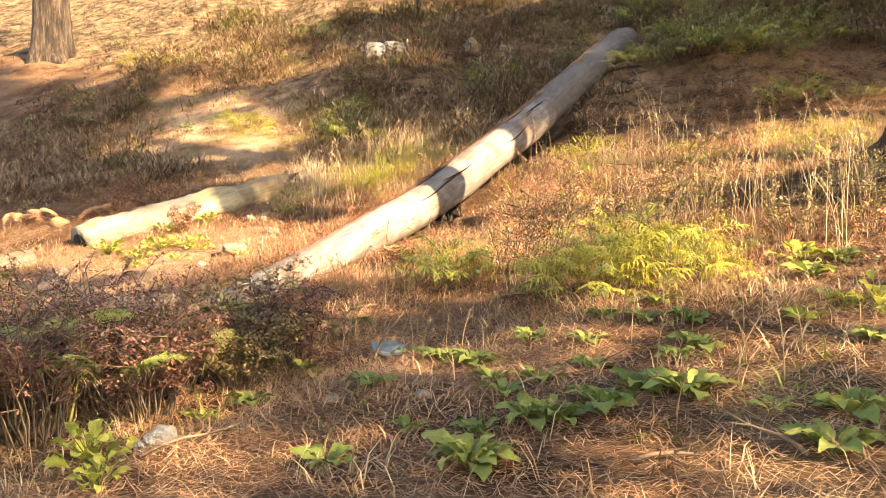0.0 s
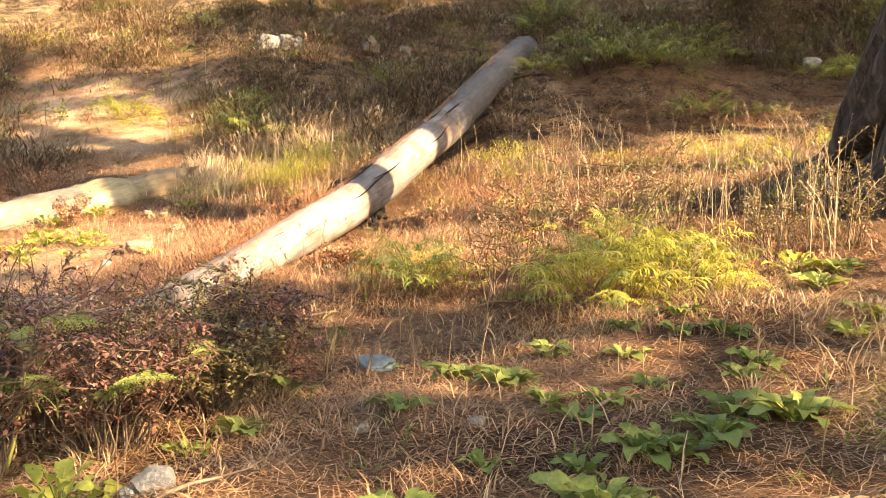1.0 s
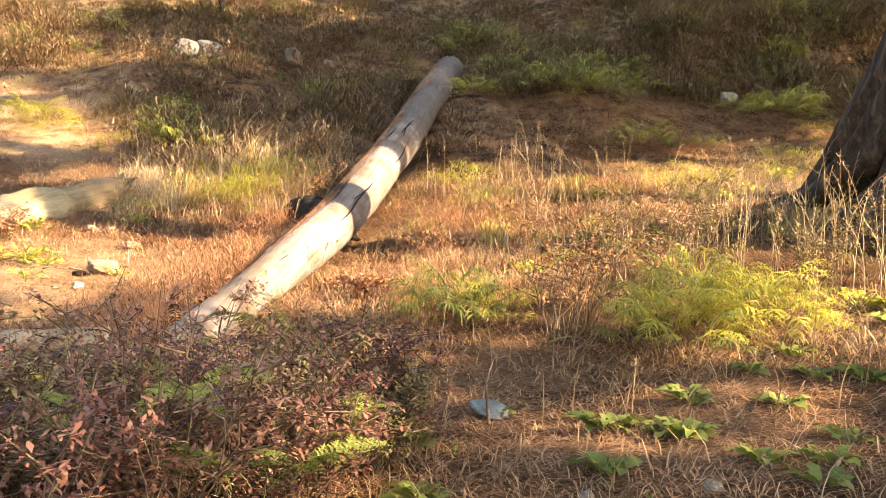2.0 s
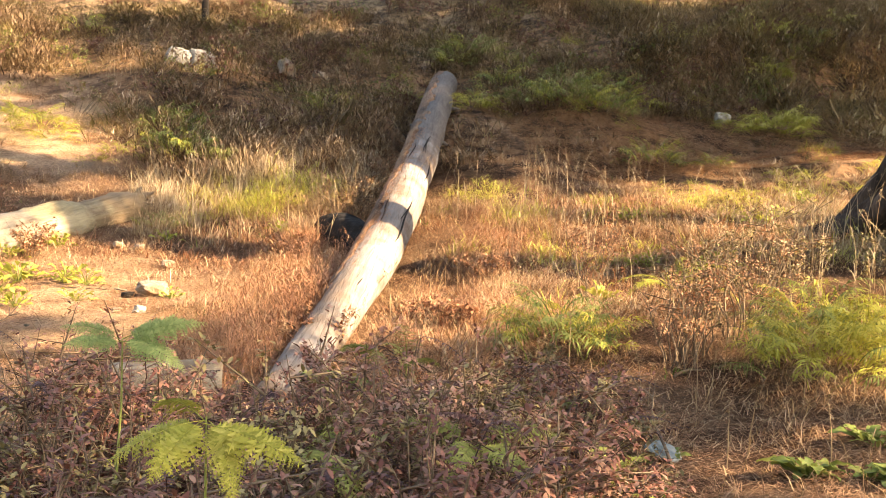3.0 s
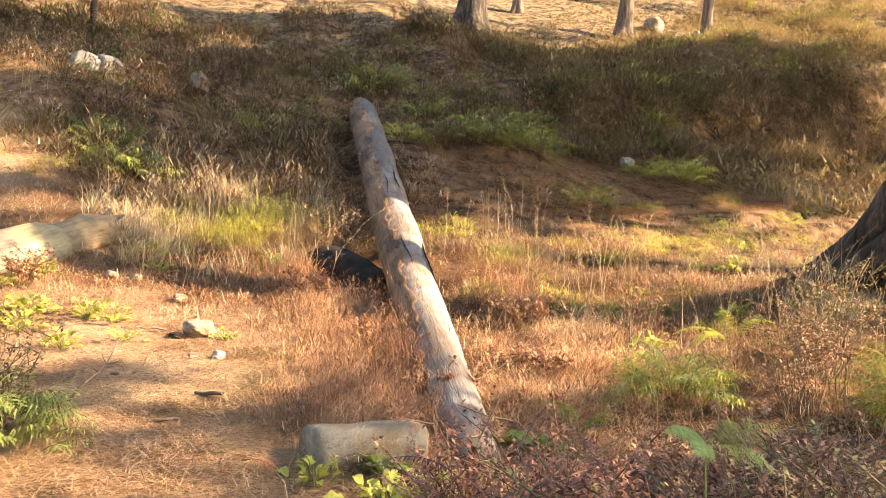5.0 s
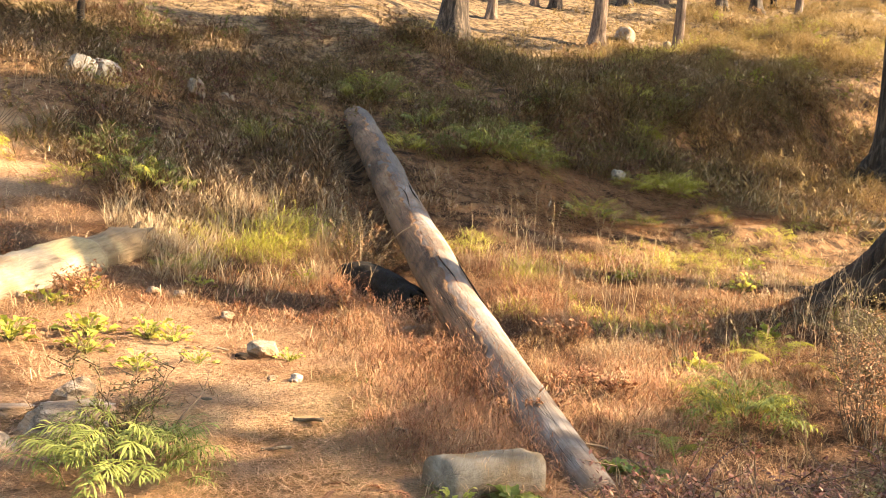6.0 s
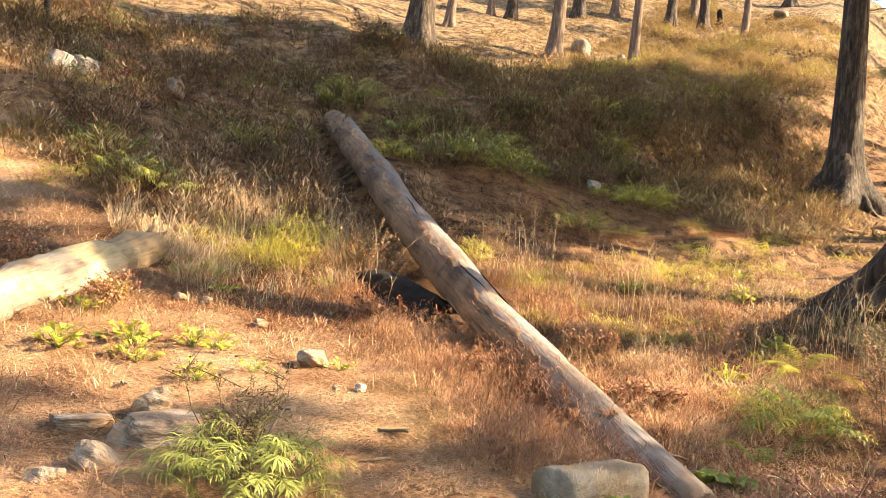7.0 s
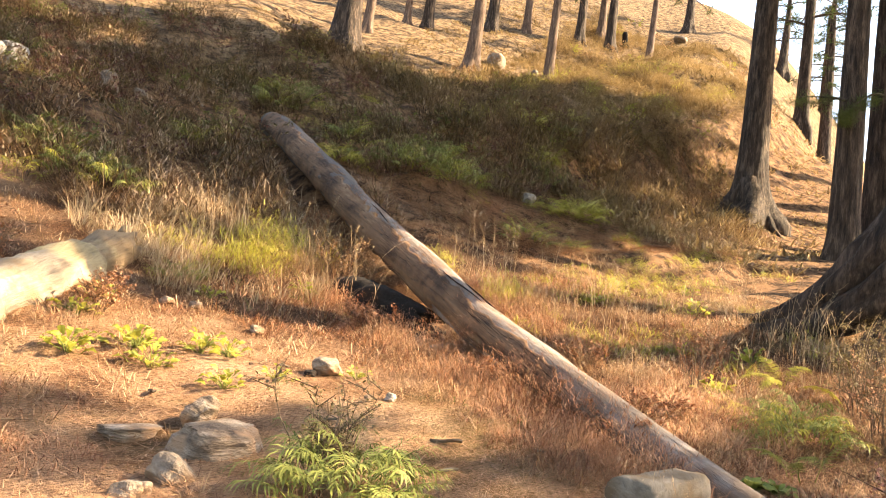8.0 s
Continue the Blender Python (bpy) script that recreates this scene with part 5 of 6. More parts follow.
while n_bank < 170:
    x, y = RNGB.uniform(-11, 17), RNGB.uniform(16.5, 30)
    dry = -6.5 < x < -2.6 and y < 21 or (6 < x < 13 and y < 17.5)
    if dry and RNGB.random() < 0.8:
        continue
    if abs(x - np.interp(y, [16, 21], [2.3, 4.3])) < 0.6 and y < 21.5:
        continue
    kind = RNGB.choice(3, p=[0.4, 0.42, 0.18])
    shrub(x, y, RNGB.uniform(0.4, 0.95), RNGB.uniform(0.5, 1.1), 10, 9, 0.07, (M_OLIVE, M_SHRUB, M_FERN)[kind], 500 + n_bank, ("olive-brown shrub on the shaded bank", "reddish-brown dry shrub on the shaded bank", "low green shrub on the shaded bank")[kind])
    n_bank += 1
for k in range(46):
    a = RNGB.uniform(0, 1)
    x, y = RNGB.uniform(16, 60), 0
    y = 0.45 * x + RNGB.uniform(8, 24)
    shrub(x, y, RNGB.uniform(0.5, 1.0), RNGB.uniform(0.6, 1.2), 9, 6, 0.14, (M_OLIVE, M_STRAW, M_YLEAF)[k % 3], 700 + k, ("olive shrub on the far slope", "dry straw-coloured shrub on the far slope", "yellowish shrub on the far slope")[k % 3])

# ---- grass and litter ----


def bare(x, y):
    """1 on the worn floor, 0 elsewhere."""
    p = np.exp(-(((x + 3.1) / 1.25) ** 2 + ((y - 8.9) / 2.3) ** 2)) + 0.35 * np.exp(-(((x + 4.6) / 1.6) ** 2 + ((y - 19) / 2.2) ** 2)) + np.exp(-(((x - 9.5) / 3.4) ** 2 + ((y - 12.9) / 1.2) ** 2))
    p = p + 0.75 * np.exp(-(((x + 5.3) / 1.3) ** 2 + ((y - 7.8) / 2.0) ** 2))
    p = p + 0.7 * np.exp(-(((x + 4.3) / 1.1) ** 2 + ((y - 6.2) / 1.3) ** 2))
    return np.clip(p * 1.3, 0, 1)


def off_log(x, y):
    ax = np.interp(y, [6.5, 21], [-1.75, 4.3])
    return (np.abs(x - ax) > 0.34) | (y < 6.4) | (y > 21.2)


def spots(n, x0, x1, y0, y1, rng, keep=None):
    X, Y = rng.uniform(x0, x1, n), rng.uniform(y0, y1, n)
    ok = np.ones(n, bool) if keep is None else keep(X, Y)
    return X[ok], Y[ok]


def strewn(name, X, Y, length, width, material, rng, label, rise=(0.0, 0.25), bend=(0.0, 0.4), lift=0.012, segs=2):
    n = len(X)
    P = np.stack([X, Y, height(X, Y) + lift], 1)
    me = mesh_of(name, *blades(P, rng.uniform(*length, n), rng.uniform(*width, n), rng.uniform(0, 6.283, n), rng.uniform(*rise, n), rng.uniform(*bend, n), segs), material)
    return tagged(new(name, me), label, "grass", kind="stuff")


def tufts(name, X, Y, per, radius, length, width, material, rng, label, rise=(0.1, 1.2), bend=(0.9, 3.0), segs=3):
    n = len(X)
    k = rng.integers(per[0], per[1], n)
    idx = np.repeat(np.arange(n), k)
    m = len(idx)
    a = rng.uniform(0, 6.283, m)
    r = radius * np.sqrt(rng.random(m))
    x, y = X[idx] + r * np.cos(a), Y[idx] + r * np.sin(a)
    P = np.stack([x, y, height(x, y) - 0.01], 1)
    size = rng.uniform(0.6, 1.25, n)[idx]
    me = mesh_of(name, *blades(P, rng.uniform(*length, m) * size, rng.uniform(*width, m), a + rng.normal(0, 0.7, m), rng.uniform(*rise, m), rng.uniform(*bend, m), segs), material)
    return tagged(new(name, me), label, "grass", kind="stuff")


G = np.random.default_rng(21)
LITTER = "matted brown pine needles and dead straw on the ground"
X, Y = spots(74000, -6.8, 3.4, 2.4, 8.0, G)
strewn("needle_litter", X, Y, (0.06, 0.2), (0.0018, 0.0045), M_THATCH, G, LITTER, rise=(-0.05, 0.4), segs=1)
X, Y = spots(66000, -6.8, 3.4, 2.4, 8.0, G)
strewn("needle_litter", X, Y, (0.04, 0.14), (0.0018, 0.004), M_LITTER, G, LITTER, rise=(-0.05, 0.3), segs=1)
X, Y = spots(80000, -7, 3, 6.5, 12.5, G)
strewn("needle_litter", X, Y, (0.04, 0.14), (0.002, 0.004), M_LITTER, G, LITTER, rise=(-0.05, 0.3), segs=1)
X, Y = spots(80000, -7, 8, 7.5, 15.5, G)
strewn("needle_litter", X, Y, (0.07, 0.2), (0.003, 0.007), M_THATCH, G, LITTER, rise=(-0.05, 0.35), segs=1)
X, Y = spots(36000, 4.0, 15.0, 13.5, 18.8, G)
strewn("needle_litter", X, Y, (0.1, 0.3), (0.006, 0.014), M_LITTER, G, LITTER, rise=(-0.05, 0.3), segs=1)
keep = lambda x, y: (G.random(len(x)) > bare(x, y) * 0.93) & off_log(x, y) & (vnoise(x, y, 0.9, 6.0) + 0.25 * G.normal(size=len(x)) > -0.12)
X, Y = spots(4600, -5.2, 4.0, 2.3, 8.2, G, keep)
tufts("dry_grass", X, Y, (9, 20), 0.09, (0.08, 0.26), (0.003, 0.007), M_STRAW, G, "tangled tufts of dry tan grass")
X, Y = spots(4000, -8, 9, 8, 15.5, G, keep)
tufts("dry_grass", X, Y, (9, 16), 0.14, (0.10, 0.26), (0.004, 0.010), M_STRAW, G, "tangled tufts of dry tan grass", segs=2)
X, Y = spots(1900, -4, 4.5, 6, 12.5, G, lambda x, y: (bare(x, y) < 0.35) & off_log(x, y) & (vnoise(x, y, 1.2, 12.0) > -0.05))
tufts("russet_grass", X, Y, (10, 18), 0.14, (0.10, 0.26), (0.006, 0.014), M_RUSSET, G, "collapsed russet-brown dead fern and grass", rise=(0.1, 1.1), bend=(0.6, 2.4), segs=2)
X, Y = spots(18000, -13, 14, -9, 2.6, G)
strewn("needle_litter", X, Y, (0.08, 0.3), (0.005, 0.012), M_THATCH, G, LITTER, rise=(-0.05, 0.4), segs=1)
X, Y = spots(1000, -13, 14, -9, 2.6, G, lambda x, y: (np.abs(x + 0.6 * y) > 1.2) & (vnoise(x, y, 0.9, 6.0) > -0.1))
tufts("dry_grass", X, Y, (8, 14), 0.16, (0.10, 0.28), (0.005, 0.012), M_STRAW, G, "tangled tufts of dry tan grass", segs=2)
X, Y = spots(10000, -13, -5, 2.6, 16, G)
strewn("needle_litter", X, Y, (0.08, 0.3), (0.004, 0.010), M_THATCH, G, LITTER, rise=(-0.05, 0.4), segs=1)
X, Y = spots(420, -2.6, 0.9, 11.9, 15.2, G, lambda x, y: (vnoise(x, y, 0.7, 19.0) > -0.12) & (x < np.interp(y, [6.5, 21], [-1.75, 4.3]) - 0.5))
tufts("pale_grass", X, Y, (9, 18), 0.12, (0.22, 0.52), (0.006, 0.013), M_PALE, G, "standing pale straw grass beside the log", rise=(0.6, 1.45), bend=(0.4, 1.8))
X, Y = spots(900, -5, 5, 2.4, 14, G, lambda x, y: (bare(x, y) < 0.6) & off_log(x, y) & (vnoise(x, y, 0.8, 15.0) > 0.12))
tufts("green_grass", X, Y, (6, 14), 0.06, (0.08, 0.24), (0.005, 0.012), M_GREENGRASS, G, "tufts of green and yellowing grass")
# plain straw on the sunlit part, grass with shade in its colour elsewhere
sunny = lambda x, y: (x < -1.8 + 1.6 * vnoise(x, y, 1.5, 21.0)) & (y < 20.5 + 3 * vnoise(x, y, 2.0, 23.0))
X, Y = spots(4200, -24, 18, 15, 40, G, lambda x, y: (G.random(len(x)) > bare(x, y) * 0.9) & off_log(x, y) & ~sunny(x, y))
tufts("bank_grass", X, Y, (6, 13), 0.2, (0.14, 0.42), (0.010, 0.022), M_BANKSHADE, G, "dry grass and low growth over the bank, darkened for its shade", rise=(-0.1, 0.9), segs=2)
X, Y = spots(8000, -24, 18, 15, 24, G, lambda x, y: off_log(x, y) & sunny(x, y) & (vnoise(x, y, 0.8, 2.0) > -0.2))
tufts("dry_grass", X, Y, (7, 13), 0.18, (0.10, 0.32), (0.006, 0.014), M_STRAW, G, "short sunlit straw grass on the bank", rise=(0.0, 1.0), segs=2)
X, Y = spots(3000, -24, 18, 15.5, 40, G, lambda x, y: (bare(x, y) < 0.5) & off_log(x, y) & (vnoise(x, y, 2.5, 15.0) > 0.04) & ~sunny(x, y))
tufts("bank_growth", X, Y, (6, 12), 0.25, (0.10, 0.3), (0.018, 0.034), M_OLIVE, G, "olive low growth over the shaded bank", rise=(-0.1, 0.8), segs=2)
X, Y = spots(10000, 12, 62, 12, 66, G, lambda x, y: (y < 0.6 * x + 26) & (y > 0.35 * x + 6))
tufts("slope_grass", X, Y, (4, 9), 0.4, (0.22, 0.6), (0.04, 0.08), M_SLOPE, G, "golden dry grass on the far slope", rise=(-0.1, 0.9), segs=2)


def mounds(name, spots_list, blades_each, length, width, material, rng, label, stretch=1.0, segs=2, curl=2.6):
    """Fluffy heaps of fine dead stalks: x, y, radius, height of each heap."""
    P, A, L, W, R, B = [], [], [], [], [], []
    for x, y, r, h in spots_list:
        n = int(blades_each * (r / 0.3) ** 2)
        a, q = rng.uniform(0, 6.283, n), np.sqrt(rng.random(n))
        px, py = x + r * q * np.cos(a), y + r * q * np.sin(a) * stretch
        dome = h * (1 - q * q) * rng.uniform(0.15, 1.0, n) * (0.7 + 0.9 * (vnoise(px, py, 0.16, 3.0) + 0.5))
        P.append(np.stack([px, py, height(px, py) + dome], 1))
        A.append(a + rng.normal(0, 1.2, n))
        L.append(rng.uniform(*length, n))
        W.append(rng.uniform(*width, n))
        R.append(rng.uniform(-0.3, 1.0, n))
        B.append(rng.uniform(0.12 * curl, curl, n))
    me = mesh_of(name, *blades(np.concatenate(P), np.concatenate(L), np.concatenate(W), np.concatenate(A), np.concatenate(R), np.concatenate(B), segs), material)
    return tagged(new(name, me), label, "grass", kind="stuff")


# collapsed bracken heaped along both flanks of the long log
heaps = []
for k in range(95):
    y = G.uniform(6.7, 12.4)
    side = G.choice([-1, -1, 1])
    x = np.interp(y, [6.5, 21], [-1.75, 4.3]) + side * G.uniform(0.35, 1.15 if side < 0 else 1.9)
    heaps.append((x, y, G.uniform(0.18, 0.38), G.uniform(0.12, 0.32)))
for k in range(26):
    y = G.uniform(6.9, 10.5)
    heaps.append((np.interp(y, [6.5, 21], [-1.75, 4.3]) - G.uniform(0.22, 0.34), y, G.uniform(0.16, 0.26), G.uniform(0.24, 0.42)))
heaps += [(-4.6, 12.7, 0.4, 0.35), (-4.1, 12.9, 0.35, 0.3), (-5.2, 13.0, 0.4, 0.35), (-3.6, 11.4, 0.25, 0.3), (-4.7, 9.6, 0.35, 0.12), (-5.2, 9.1, 0.35, 0.12), (-4.9, 8.7, 0.3, 0.12), (-0.35, 12.1, 0.3, 0.3), (0.1, 12.3, 0.3, 0.35), (0.35, 12.9, 0.3, 0.3), (-0.7, 11.75, 0.3, 0.2)]
mounds("tan_heap", heaps[::4], 360, (0.06, 0.18), (0.002, 0.005), M_STRAW, G, "fluffy heaps of tan dead bracken beside the log", segs=3, curl=4.6)
heaps = [h for k, h in enumerate(heaps) if k % 4]
mounds("russet_heap", heaps, 470, (0.06, 0.18), (0.002, 0.005), M_RUSSET, G, "fluffy collapsed russet bracken heaped beside the log", segs=3, curl=4.6)
heaps = []
for k in range(60):
    heaps.append((G.uniform(-5.5, 4.5), G.uniform(7.2, 13.0), G.uniform(0.16, 0.34), G.uniform(0.04, 0.12)))
for k in range(60):
    heaps.append((G.uniform(0.6, 6.0), G.uniform(7.2, 12.6), G.uniform(0.22, 0.42), G.uniform(0.1, 0.26)))
heaps += [(G.uniform(-2.4, 0.4), G.uniform(11.9, 14.6), G.uniform(0.22, 0.4), G.uniform(0.12, 0.35)) for k in range(26)]
heaps = [h for h in heaps if bool(off_log(h[0], h[1])) and float(bare(h[0], h[1])) < 0.75]
mounds("straw_heap", heaps, 260, (0.08, 0.24), (0.0025, 0.006), M_STRAW, G, "matted heaps of pale dead grass", curl=3.6)
limes = [(G.uniform(0.4, 6.5), G.uniform(7.6, 13.4), G.uniform(0.12, 0.26), G.uniform(0.08, 0.22)) for k in range(34)] + [(G.uniform(-2.0, 0.3), G.uniform(12.7, 13.9), G.uniform(0.15, 0.3), G.uniform(0.15, 0.35)) for k in range(20)]
limes += [(G.uniform(7, 13), G.uniform(11.5, 14.6), G.uniform(0.15, 0.3), G.uniform(0.1, 0.25)) for k in range(14)] + [(G.uniform(-6, 16), G.uniform(16, 24), G.uniform(0.2, 0.4), G.uniform(0.15, 0.4)) for k in range(26)]
limes += [(-0.84, 13.2, 0.45, 0.55), (-0.45, 13.3, 0.4, 0.5), (-1.2, 13.05, 0.35, 0.35), (2.1, 12.95, 0.32, 0.4), (1.75, 11.5, 0.3, 0.3), (2.1, 11.75, 0.36, 0.35), (2.4, 11.6, 0.25, 0.25), (3.0, 11.15, 0.28, 0.3), (3.4, 11.0, 0.25, 0.2), (4.4, 11.4, 0.3, 0.25), (5.2, 11.8, 0.3, 0.2)]
mounds("yellow_green_clump", [h for h in limes if bool(off_log(h[0], h[1]))], 190, (0.12, 0.28), (0.005, 0.011), M_LIME, G, "clumps of yellow-green drooping grass")
# thickets of dead weeds and brush that hide the bank's soil
def open_floor(x, y):
    """True on the bare needle slopes and beside the long log."""
    worn = (x < -2.8 + 0.5 * math.sin(y * 1.3) and y < 20.3) or (6.6 < x < 13.5 and y < 17.6 - 0.1 * (x - 7)) or (4.6 < x < 12 and 15.5 < y < 16.8)
    return worn or -0.85 < x - np.interp(y, [14, 21], [1.45, 4.3]) < 0.55 and y < 21.4


weeds, brush = [], []
while len(weeds) < 300:
    h = (G.uniform(-9, 20), G.uniform(14.6, 27), G.uniform(0.28, 0.62), G.uniform(0.25, 0.6))
    if not open_floor(h[0], h[1]):
        weeds.append(h)
while len(brush) < 270:
    h = (G.uniform(-9, 23), G.uniform(16.5, 30), G.uniform(0.3, 0.75), G.uniform(0.3, 0.75))
    if not open_floor(h[0], h[1]) and vnoise(h[0], h[1], 2.2, 31.0) > -0.12:
        brush.append(h)
for k in range(60):
    h = (G.uniform(-3.0, 1.2), G.uniform(14.2, 18.5), G.uniform(0.25, 0.45), G.uniform(0.25, 0.5))
    if not open_floor(h[0], h[1]):
        weeds.append(h)
for k in range(130):
    x = G.uniform(8.5, 25)
    (weeds if k % 4 == 0 else brush).append((x, 19.45 + 0.1 * (x - 10) + G.uniform(-1.6, 1.4), G.uniform(0.35, 0.7), G.uniform(0.3, 0.6)))
for k in range(75):
    x = G.uniform(-10.5, -4.6)
    y = G.uniform(14.3, 15.2 - 1.5 * (x + 4.6))
    (weeds if k % 3 else brush).append((x, min(y, 22.5), G.uniform(0.25, 0.5), G.uniform(0.2, 0.45)))
mounds("weed_clump", weeds, 85, (0.16, 0.42), (0.010, 0.024), M_FLUFF, G, "fluffy brown dead weeds over the bank")
mounds("brush_clump", brush[::3], 75, (0.16, 0.4), (0.014, 0.034), M_OLIVE, G, "olive brush over the shaded bank")
brush = [h for k, h in enumerate(brush) if k % 3]
mounds("brown_brush_clump", brush, 75, (0.16, 0.4), (0.010, 0.026), M_BRUSH, G, "dead brown brush over the shaded bank")
far_tufts = []
for k in range(430):
    x = G.uniform(12, 58)
    far_tufts.append((x, 0.45 * x + G.uniform(7, 24), G.uniform(0.5, 1.2), G.uniform(0.25, 0.7)))
brow, bright = [], []
for k in range(340):
    x = G.uniform(9, 40)
    (bright if k % 5 == 0 else brow).append((x, 0.22 * x + G.uniform(17.4, 27), G.uniform(0.35, 0.85), G.uniform(0.3, 0.75)))
mounds("brow_brush", brow, 36, (0.2, 0.45), (0.014, 0.03), M_SLOPE, G, "golden-brown brush over the brow of the bank")
mounds("brow_greenery", bright, 36, (0.2, 0.42), (0.014, 0.03), M_LIME, G, "yellow-green brush over the brow of the bank")
mounds("slope_tussock", far_tufts, 13, (0.35, 0.8), (0.02, 0.05), M_SLOPE, G, "rounded golden tussocks on the far slope")
heaps = [(G.uniform(-10, 17), G.uniform(16.5, 27), G.uniform(0.35, 0.8), G.uniform(0.15, 0.45)) for k in range(150)]
heaps = [h for h in heaps if not open_floor(h[0], h[1])]
mounds("bank_tussock", heaps, 30, (0.2, 0.45), (0.008, 0.018), M_SLOPE, G, "rounded tussocks of drooping dry grass on the bank")
# needles and straw caught on top of the long log
n = 2600
ly, la = G.uniform(8.6, 14.6, n), G.normal(1.95, 0.28, n)
C = np.array([log_axis(q) for q in ly])
D = np.array([log_axis(q + 0.1) for q in ly]) - C
S = np.cross(D, (0, 0, 1))
S /= np.linalg.norm(S, axis=1)[:, None]
U = np.cross(S, D / np.linalg.norm(D, axis=1)[:, None])
R = np.array([log_radius(q) for q in ly]) * 1.03 + 0.012
P = C + R[:, None] * (np.cos(la)[:, None] * S + np.sin(la)[:, None] * U)
tagged(new("log_litter", mesh_of("log_litter", *blades(P, G.uniform(0.05, 0.13, n), G.uniform(0.002, 0.005, n), G.uniform(0, 6.283, n), G.uniform(-0.1, 0.5, n), G.uniform(0.2, 1.4, n), 2), M_RUSSET)), "brown needles and straw caught on top of the log", "litter", kind="stuff")
# grass along the lips of the low earth ledges
lips = []
for e in (11.8, 12.6, 13.4, 14.3):
    for x in np.arange(6.4, 13.8, 0.34):
        if G.random() < 0.75:
            lips.append((x + G.uniform(-0.1, 0.1), e + 0.16 * math.sin(x * 1.1 + e) + 0.16, G.uniform(0.16, 0.26), 0.07))
mounds("ledge_grass", lips, 120, (0.12, 0.3), (0.006, 0.012), M_STRAW, G, "dry grass hanging over low earth ledges")


def seed_stems(name, X, Y, length, rng, label, brown=False):
    """Tall thin stems, each with a drooping seed head."""
    pieces = []
    for x, y in zip(X, Y):
        l = rng.uniform(*length)
        a = rng.uniform(0, 6.283)
        t = np.linspace(0, 1, 7)
        b = rng.uniform(0.1, 0.5) * l
        base = np.array(on(x, y, -0.02))
        pts = base + np.stack([b * t ** 2.5 * math.cos(a), b * t ** 2.5 * math.sin(a), l * (t - 0.12 * t ** 3)], 1)
        pieces.append(tube(pts, 0.0026 * (1.2 - 0.7 * t), 3, 0, False))
        m = 14
        u = rng.uniform(0.72, 1.0, m)
        Q = np.stack([np.interp(u, t, pts[:, q]) for q in range(3)], 1)
        pieces.append(blades(Q, rng.uniform(0.03, 0.07, m), np.full(m, 0.008), rng.uniform(0, 6.283, m), rng.uniform(-0.3, 1.0, m), np.full(m, 0.9), 2))
        for _ in range(1):
            v = rng.uniform(0.1, 0.55)
            q = np.array([[np.interp(v, t, pts[:, k]) for k in range(3)]])
            pieces.append(blades(q, np.array([l * rng.uniform(0.25, 0.45)]), np.array([0.008]), np.array([rng.uniform(0, 6.283)]), np.array([1.1]), np.array([1.6]), 4))
    return tagged(new(name, mesh_of(name, *joined(pieces), M_BROWNSTEM if brown else M_PALE)), label, "grass", kind="stuff")


def around(points, each, spread, rng):
    P = np.repeat(np.array(points), each, 0) + rng.normal(0, spread, (len(points) * each, 2))
    return P[:, 0], P[:, 1]


X, Y = around([(2.6, 7.0), (3.0, 6.7), (3.4, 7.3), (2.9, 7.9), (3.5, 8.4), (2.2, 7.6), (3.3, 6.1), (3.9, 8.9), (1.4, 9.6), (2.2, 10.2), (4.6, 9.9)], 14, 0.34, G)
seed_stems("seed_grass", X, Y, (0.5, 1.0), G, "tall dry stems with pale seed heads")
X, Y = around([(0.55, 12.4), (-0.2, 12.6), (0.3, 13.5), (-1.3, 13.6), (-0.8, 13.9), (-0.5, 14.4), (-1.6, 14.1), (1.6, 12.0), (2.9, 12.4), (3.4, 12.9), (4.6, 12.4), (-0.4, 11.9), (1.2, 14.6), (0.8, 14.0), (0.1, 12.9), (0.6, 13.2), (0.9, 13.9), (-2.9, 19.9), (-3.0, 20.3), (-1.9, 14.6)], 6, 0.3, G)
seed_stems("seed_grass", X, Y, (0.55, 1.05), G, "tall dry stems with pale seed heads")
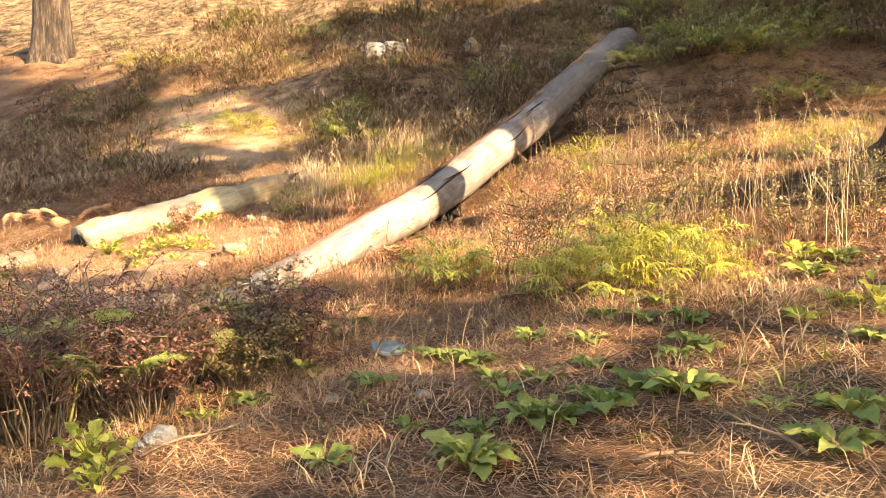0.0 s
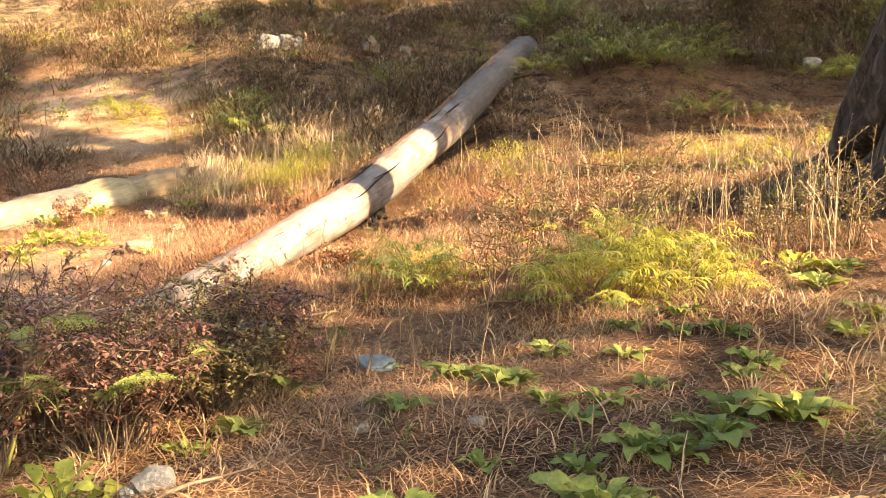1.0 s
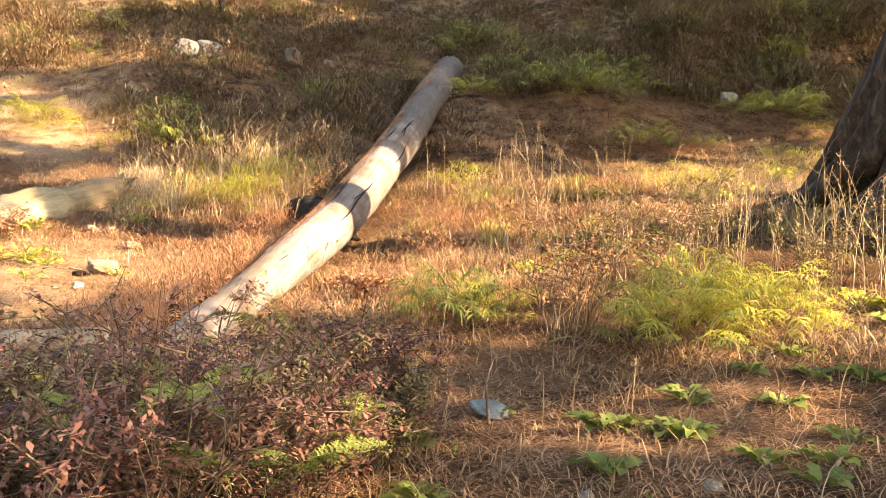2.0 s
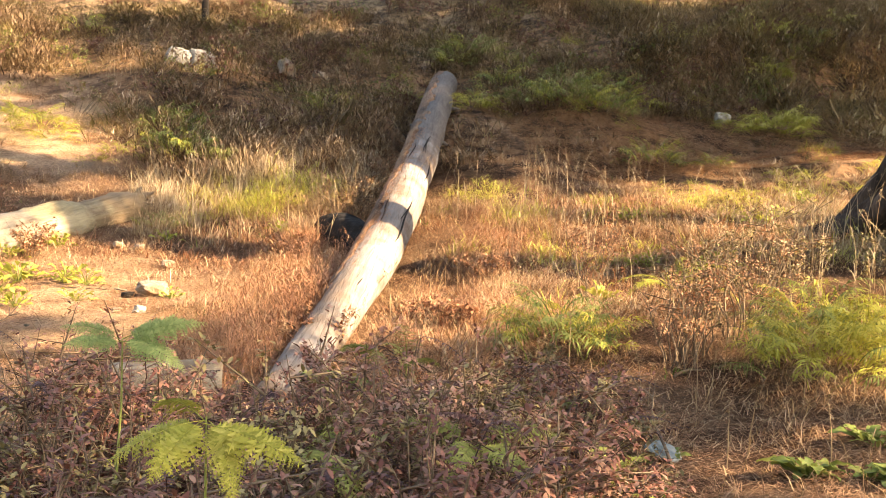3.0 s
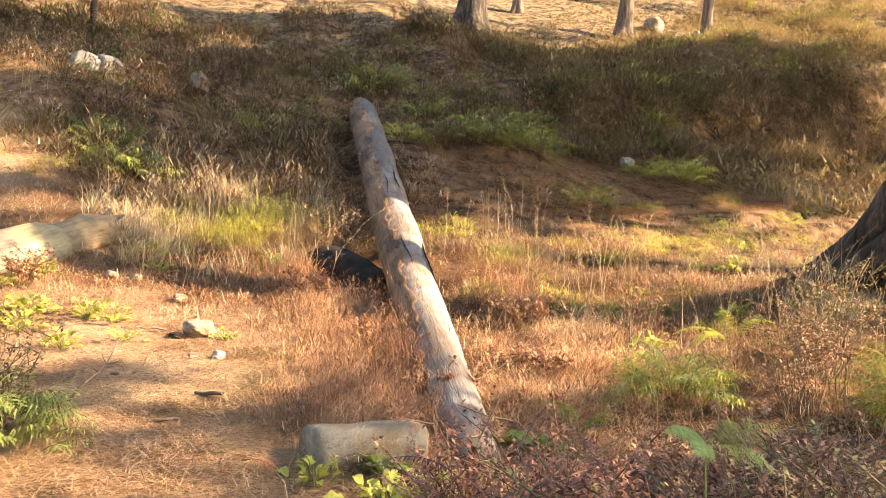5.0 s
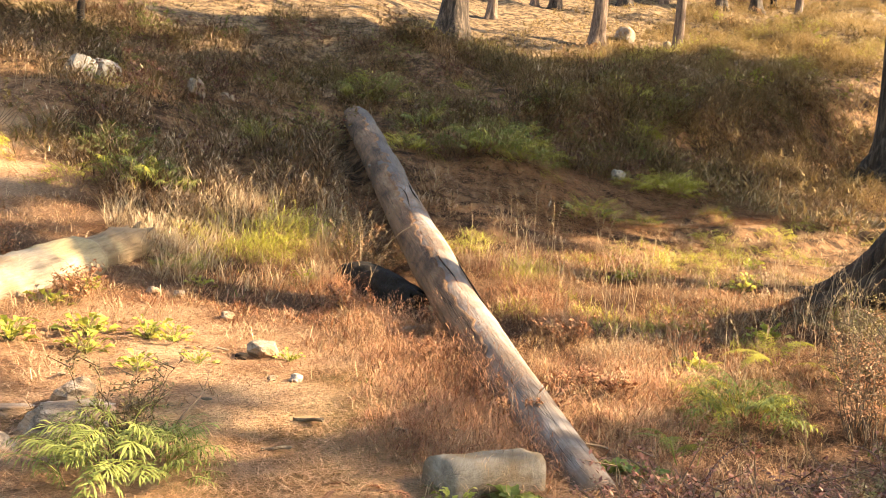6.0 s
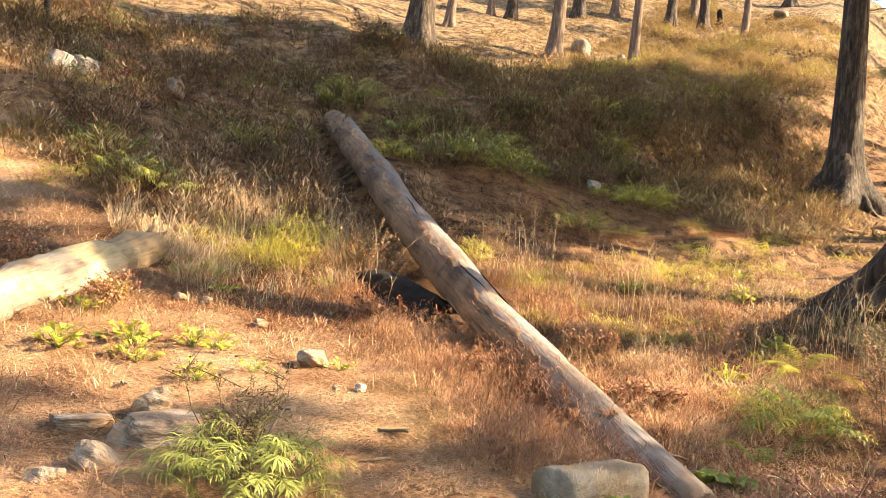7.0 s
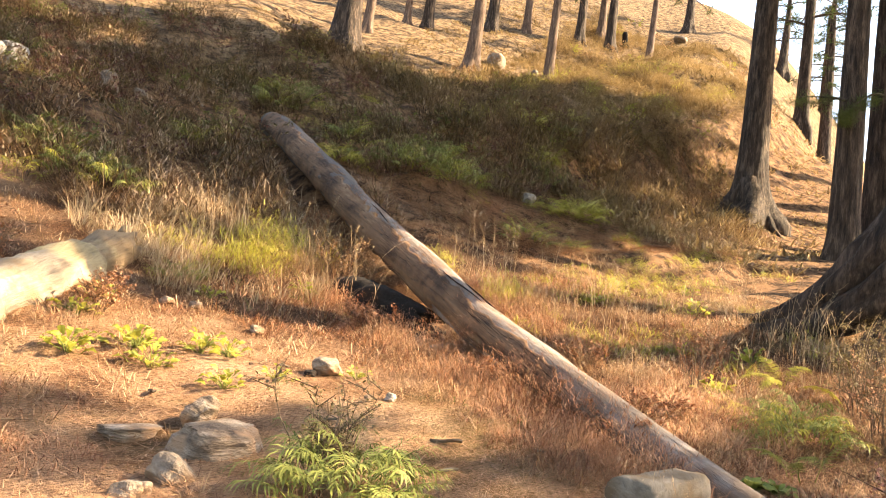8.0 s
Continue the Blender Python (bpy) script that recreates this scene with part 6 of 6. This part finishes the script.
X, Y = around([(1.0, 4.6), (2.2, 3.9), (1.6, 5.0), (-0.6, 6.6), (-0.2, 7.2), (-0.9, 7.1), (0.6, 5.6), (-0.6, 8.6), (-0.3, 9.0), (1.2, 3.9), (-0.4, 5.6), (0.3, 5.2)], 6, 0.3, G)
seed_stems("seed_grass", X, Y, (0.25, 0.5), G, "thin dry brown stems with seed heads", True)


def twig(x, y, l, turn, rise, seed, r=0.008):
    rng = np.random.default_rng(seed)
    root = thing("dead_twig", on(x, y, 0.02), "bare dry twig lying in the grass", "twig", "twigs")
    t = np.linspace(0, 1, 7)
    pts = np.stack([l * t, 0.06 * l * np.sin(t * 4 + seed), l * rise * t + 0.03 * l * np.sin(t * 7)], 1)
    pieces = [tube(pts, r * (1.15 - t), 6, 0.2)]
    for k in range(4):
        i = int(rng.integers(2, 6))
        e = np.array([rng.uniform(0.3, 0.8), rng.choice([-1, 1]) * rng.uniform(0.3, 0.7), rng.uniform(0, 0.5)]) * l * 0.3
        pieces.append(tube(pts[i] + e * np.linspace(0, 1, 4)[:, None], [r * 0.5, r * 0.4, r * 0.3, r * 0.1], 5))
    ob = hung("stick", mesh_of("twig", *joined(pieces), M_STEM), root, pose(0, 0, 0, 0, 0, math.degrees(turn)))


for k, (x, y, l, a, e) in enumerate(((-1.0, 3.5, 0.5, 0.7, 0.25), (0.75, 3.0, 0.4, 0.3, 0.1), (1.25, 2.9, 0.3, 2.2, 0.3), (0.4, 3.85, 0.6, 0.5, 0.12), (-0.3, 5.1, 0.5, 1.1, 0.6), (0.45, 6.1, 0.5, 0.2, 0.15), (1.2, 5.1, 0.6, 0.1, 0.1), (-3.5, 8.2, 0.45, 0.9, 0.7), (-1.2, 6.9, 0.5, 2.6, 0.1), (-0.6, 6.4, 0.6, 0.4, 0.05),
                                     (-1.55, 5.0, 0.5, 1.2, 0.9), (-0.9, 5.3, 0.5, 1.9, 1.0), (-2.9, 10.0, 0.3, 0.3, 0.02), (1.9, 9.3, 0.6, 0.5, 0.1), (-5.0, 9.3, 0.5, 0.4, 0.02))):
    twig(x, y, l, a, e, 900 + k)
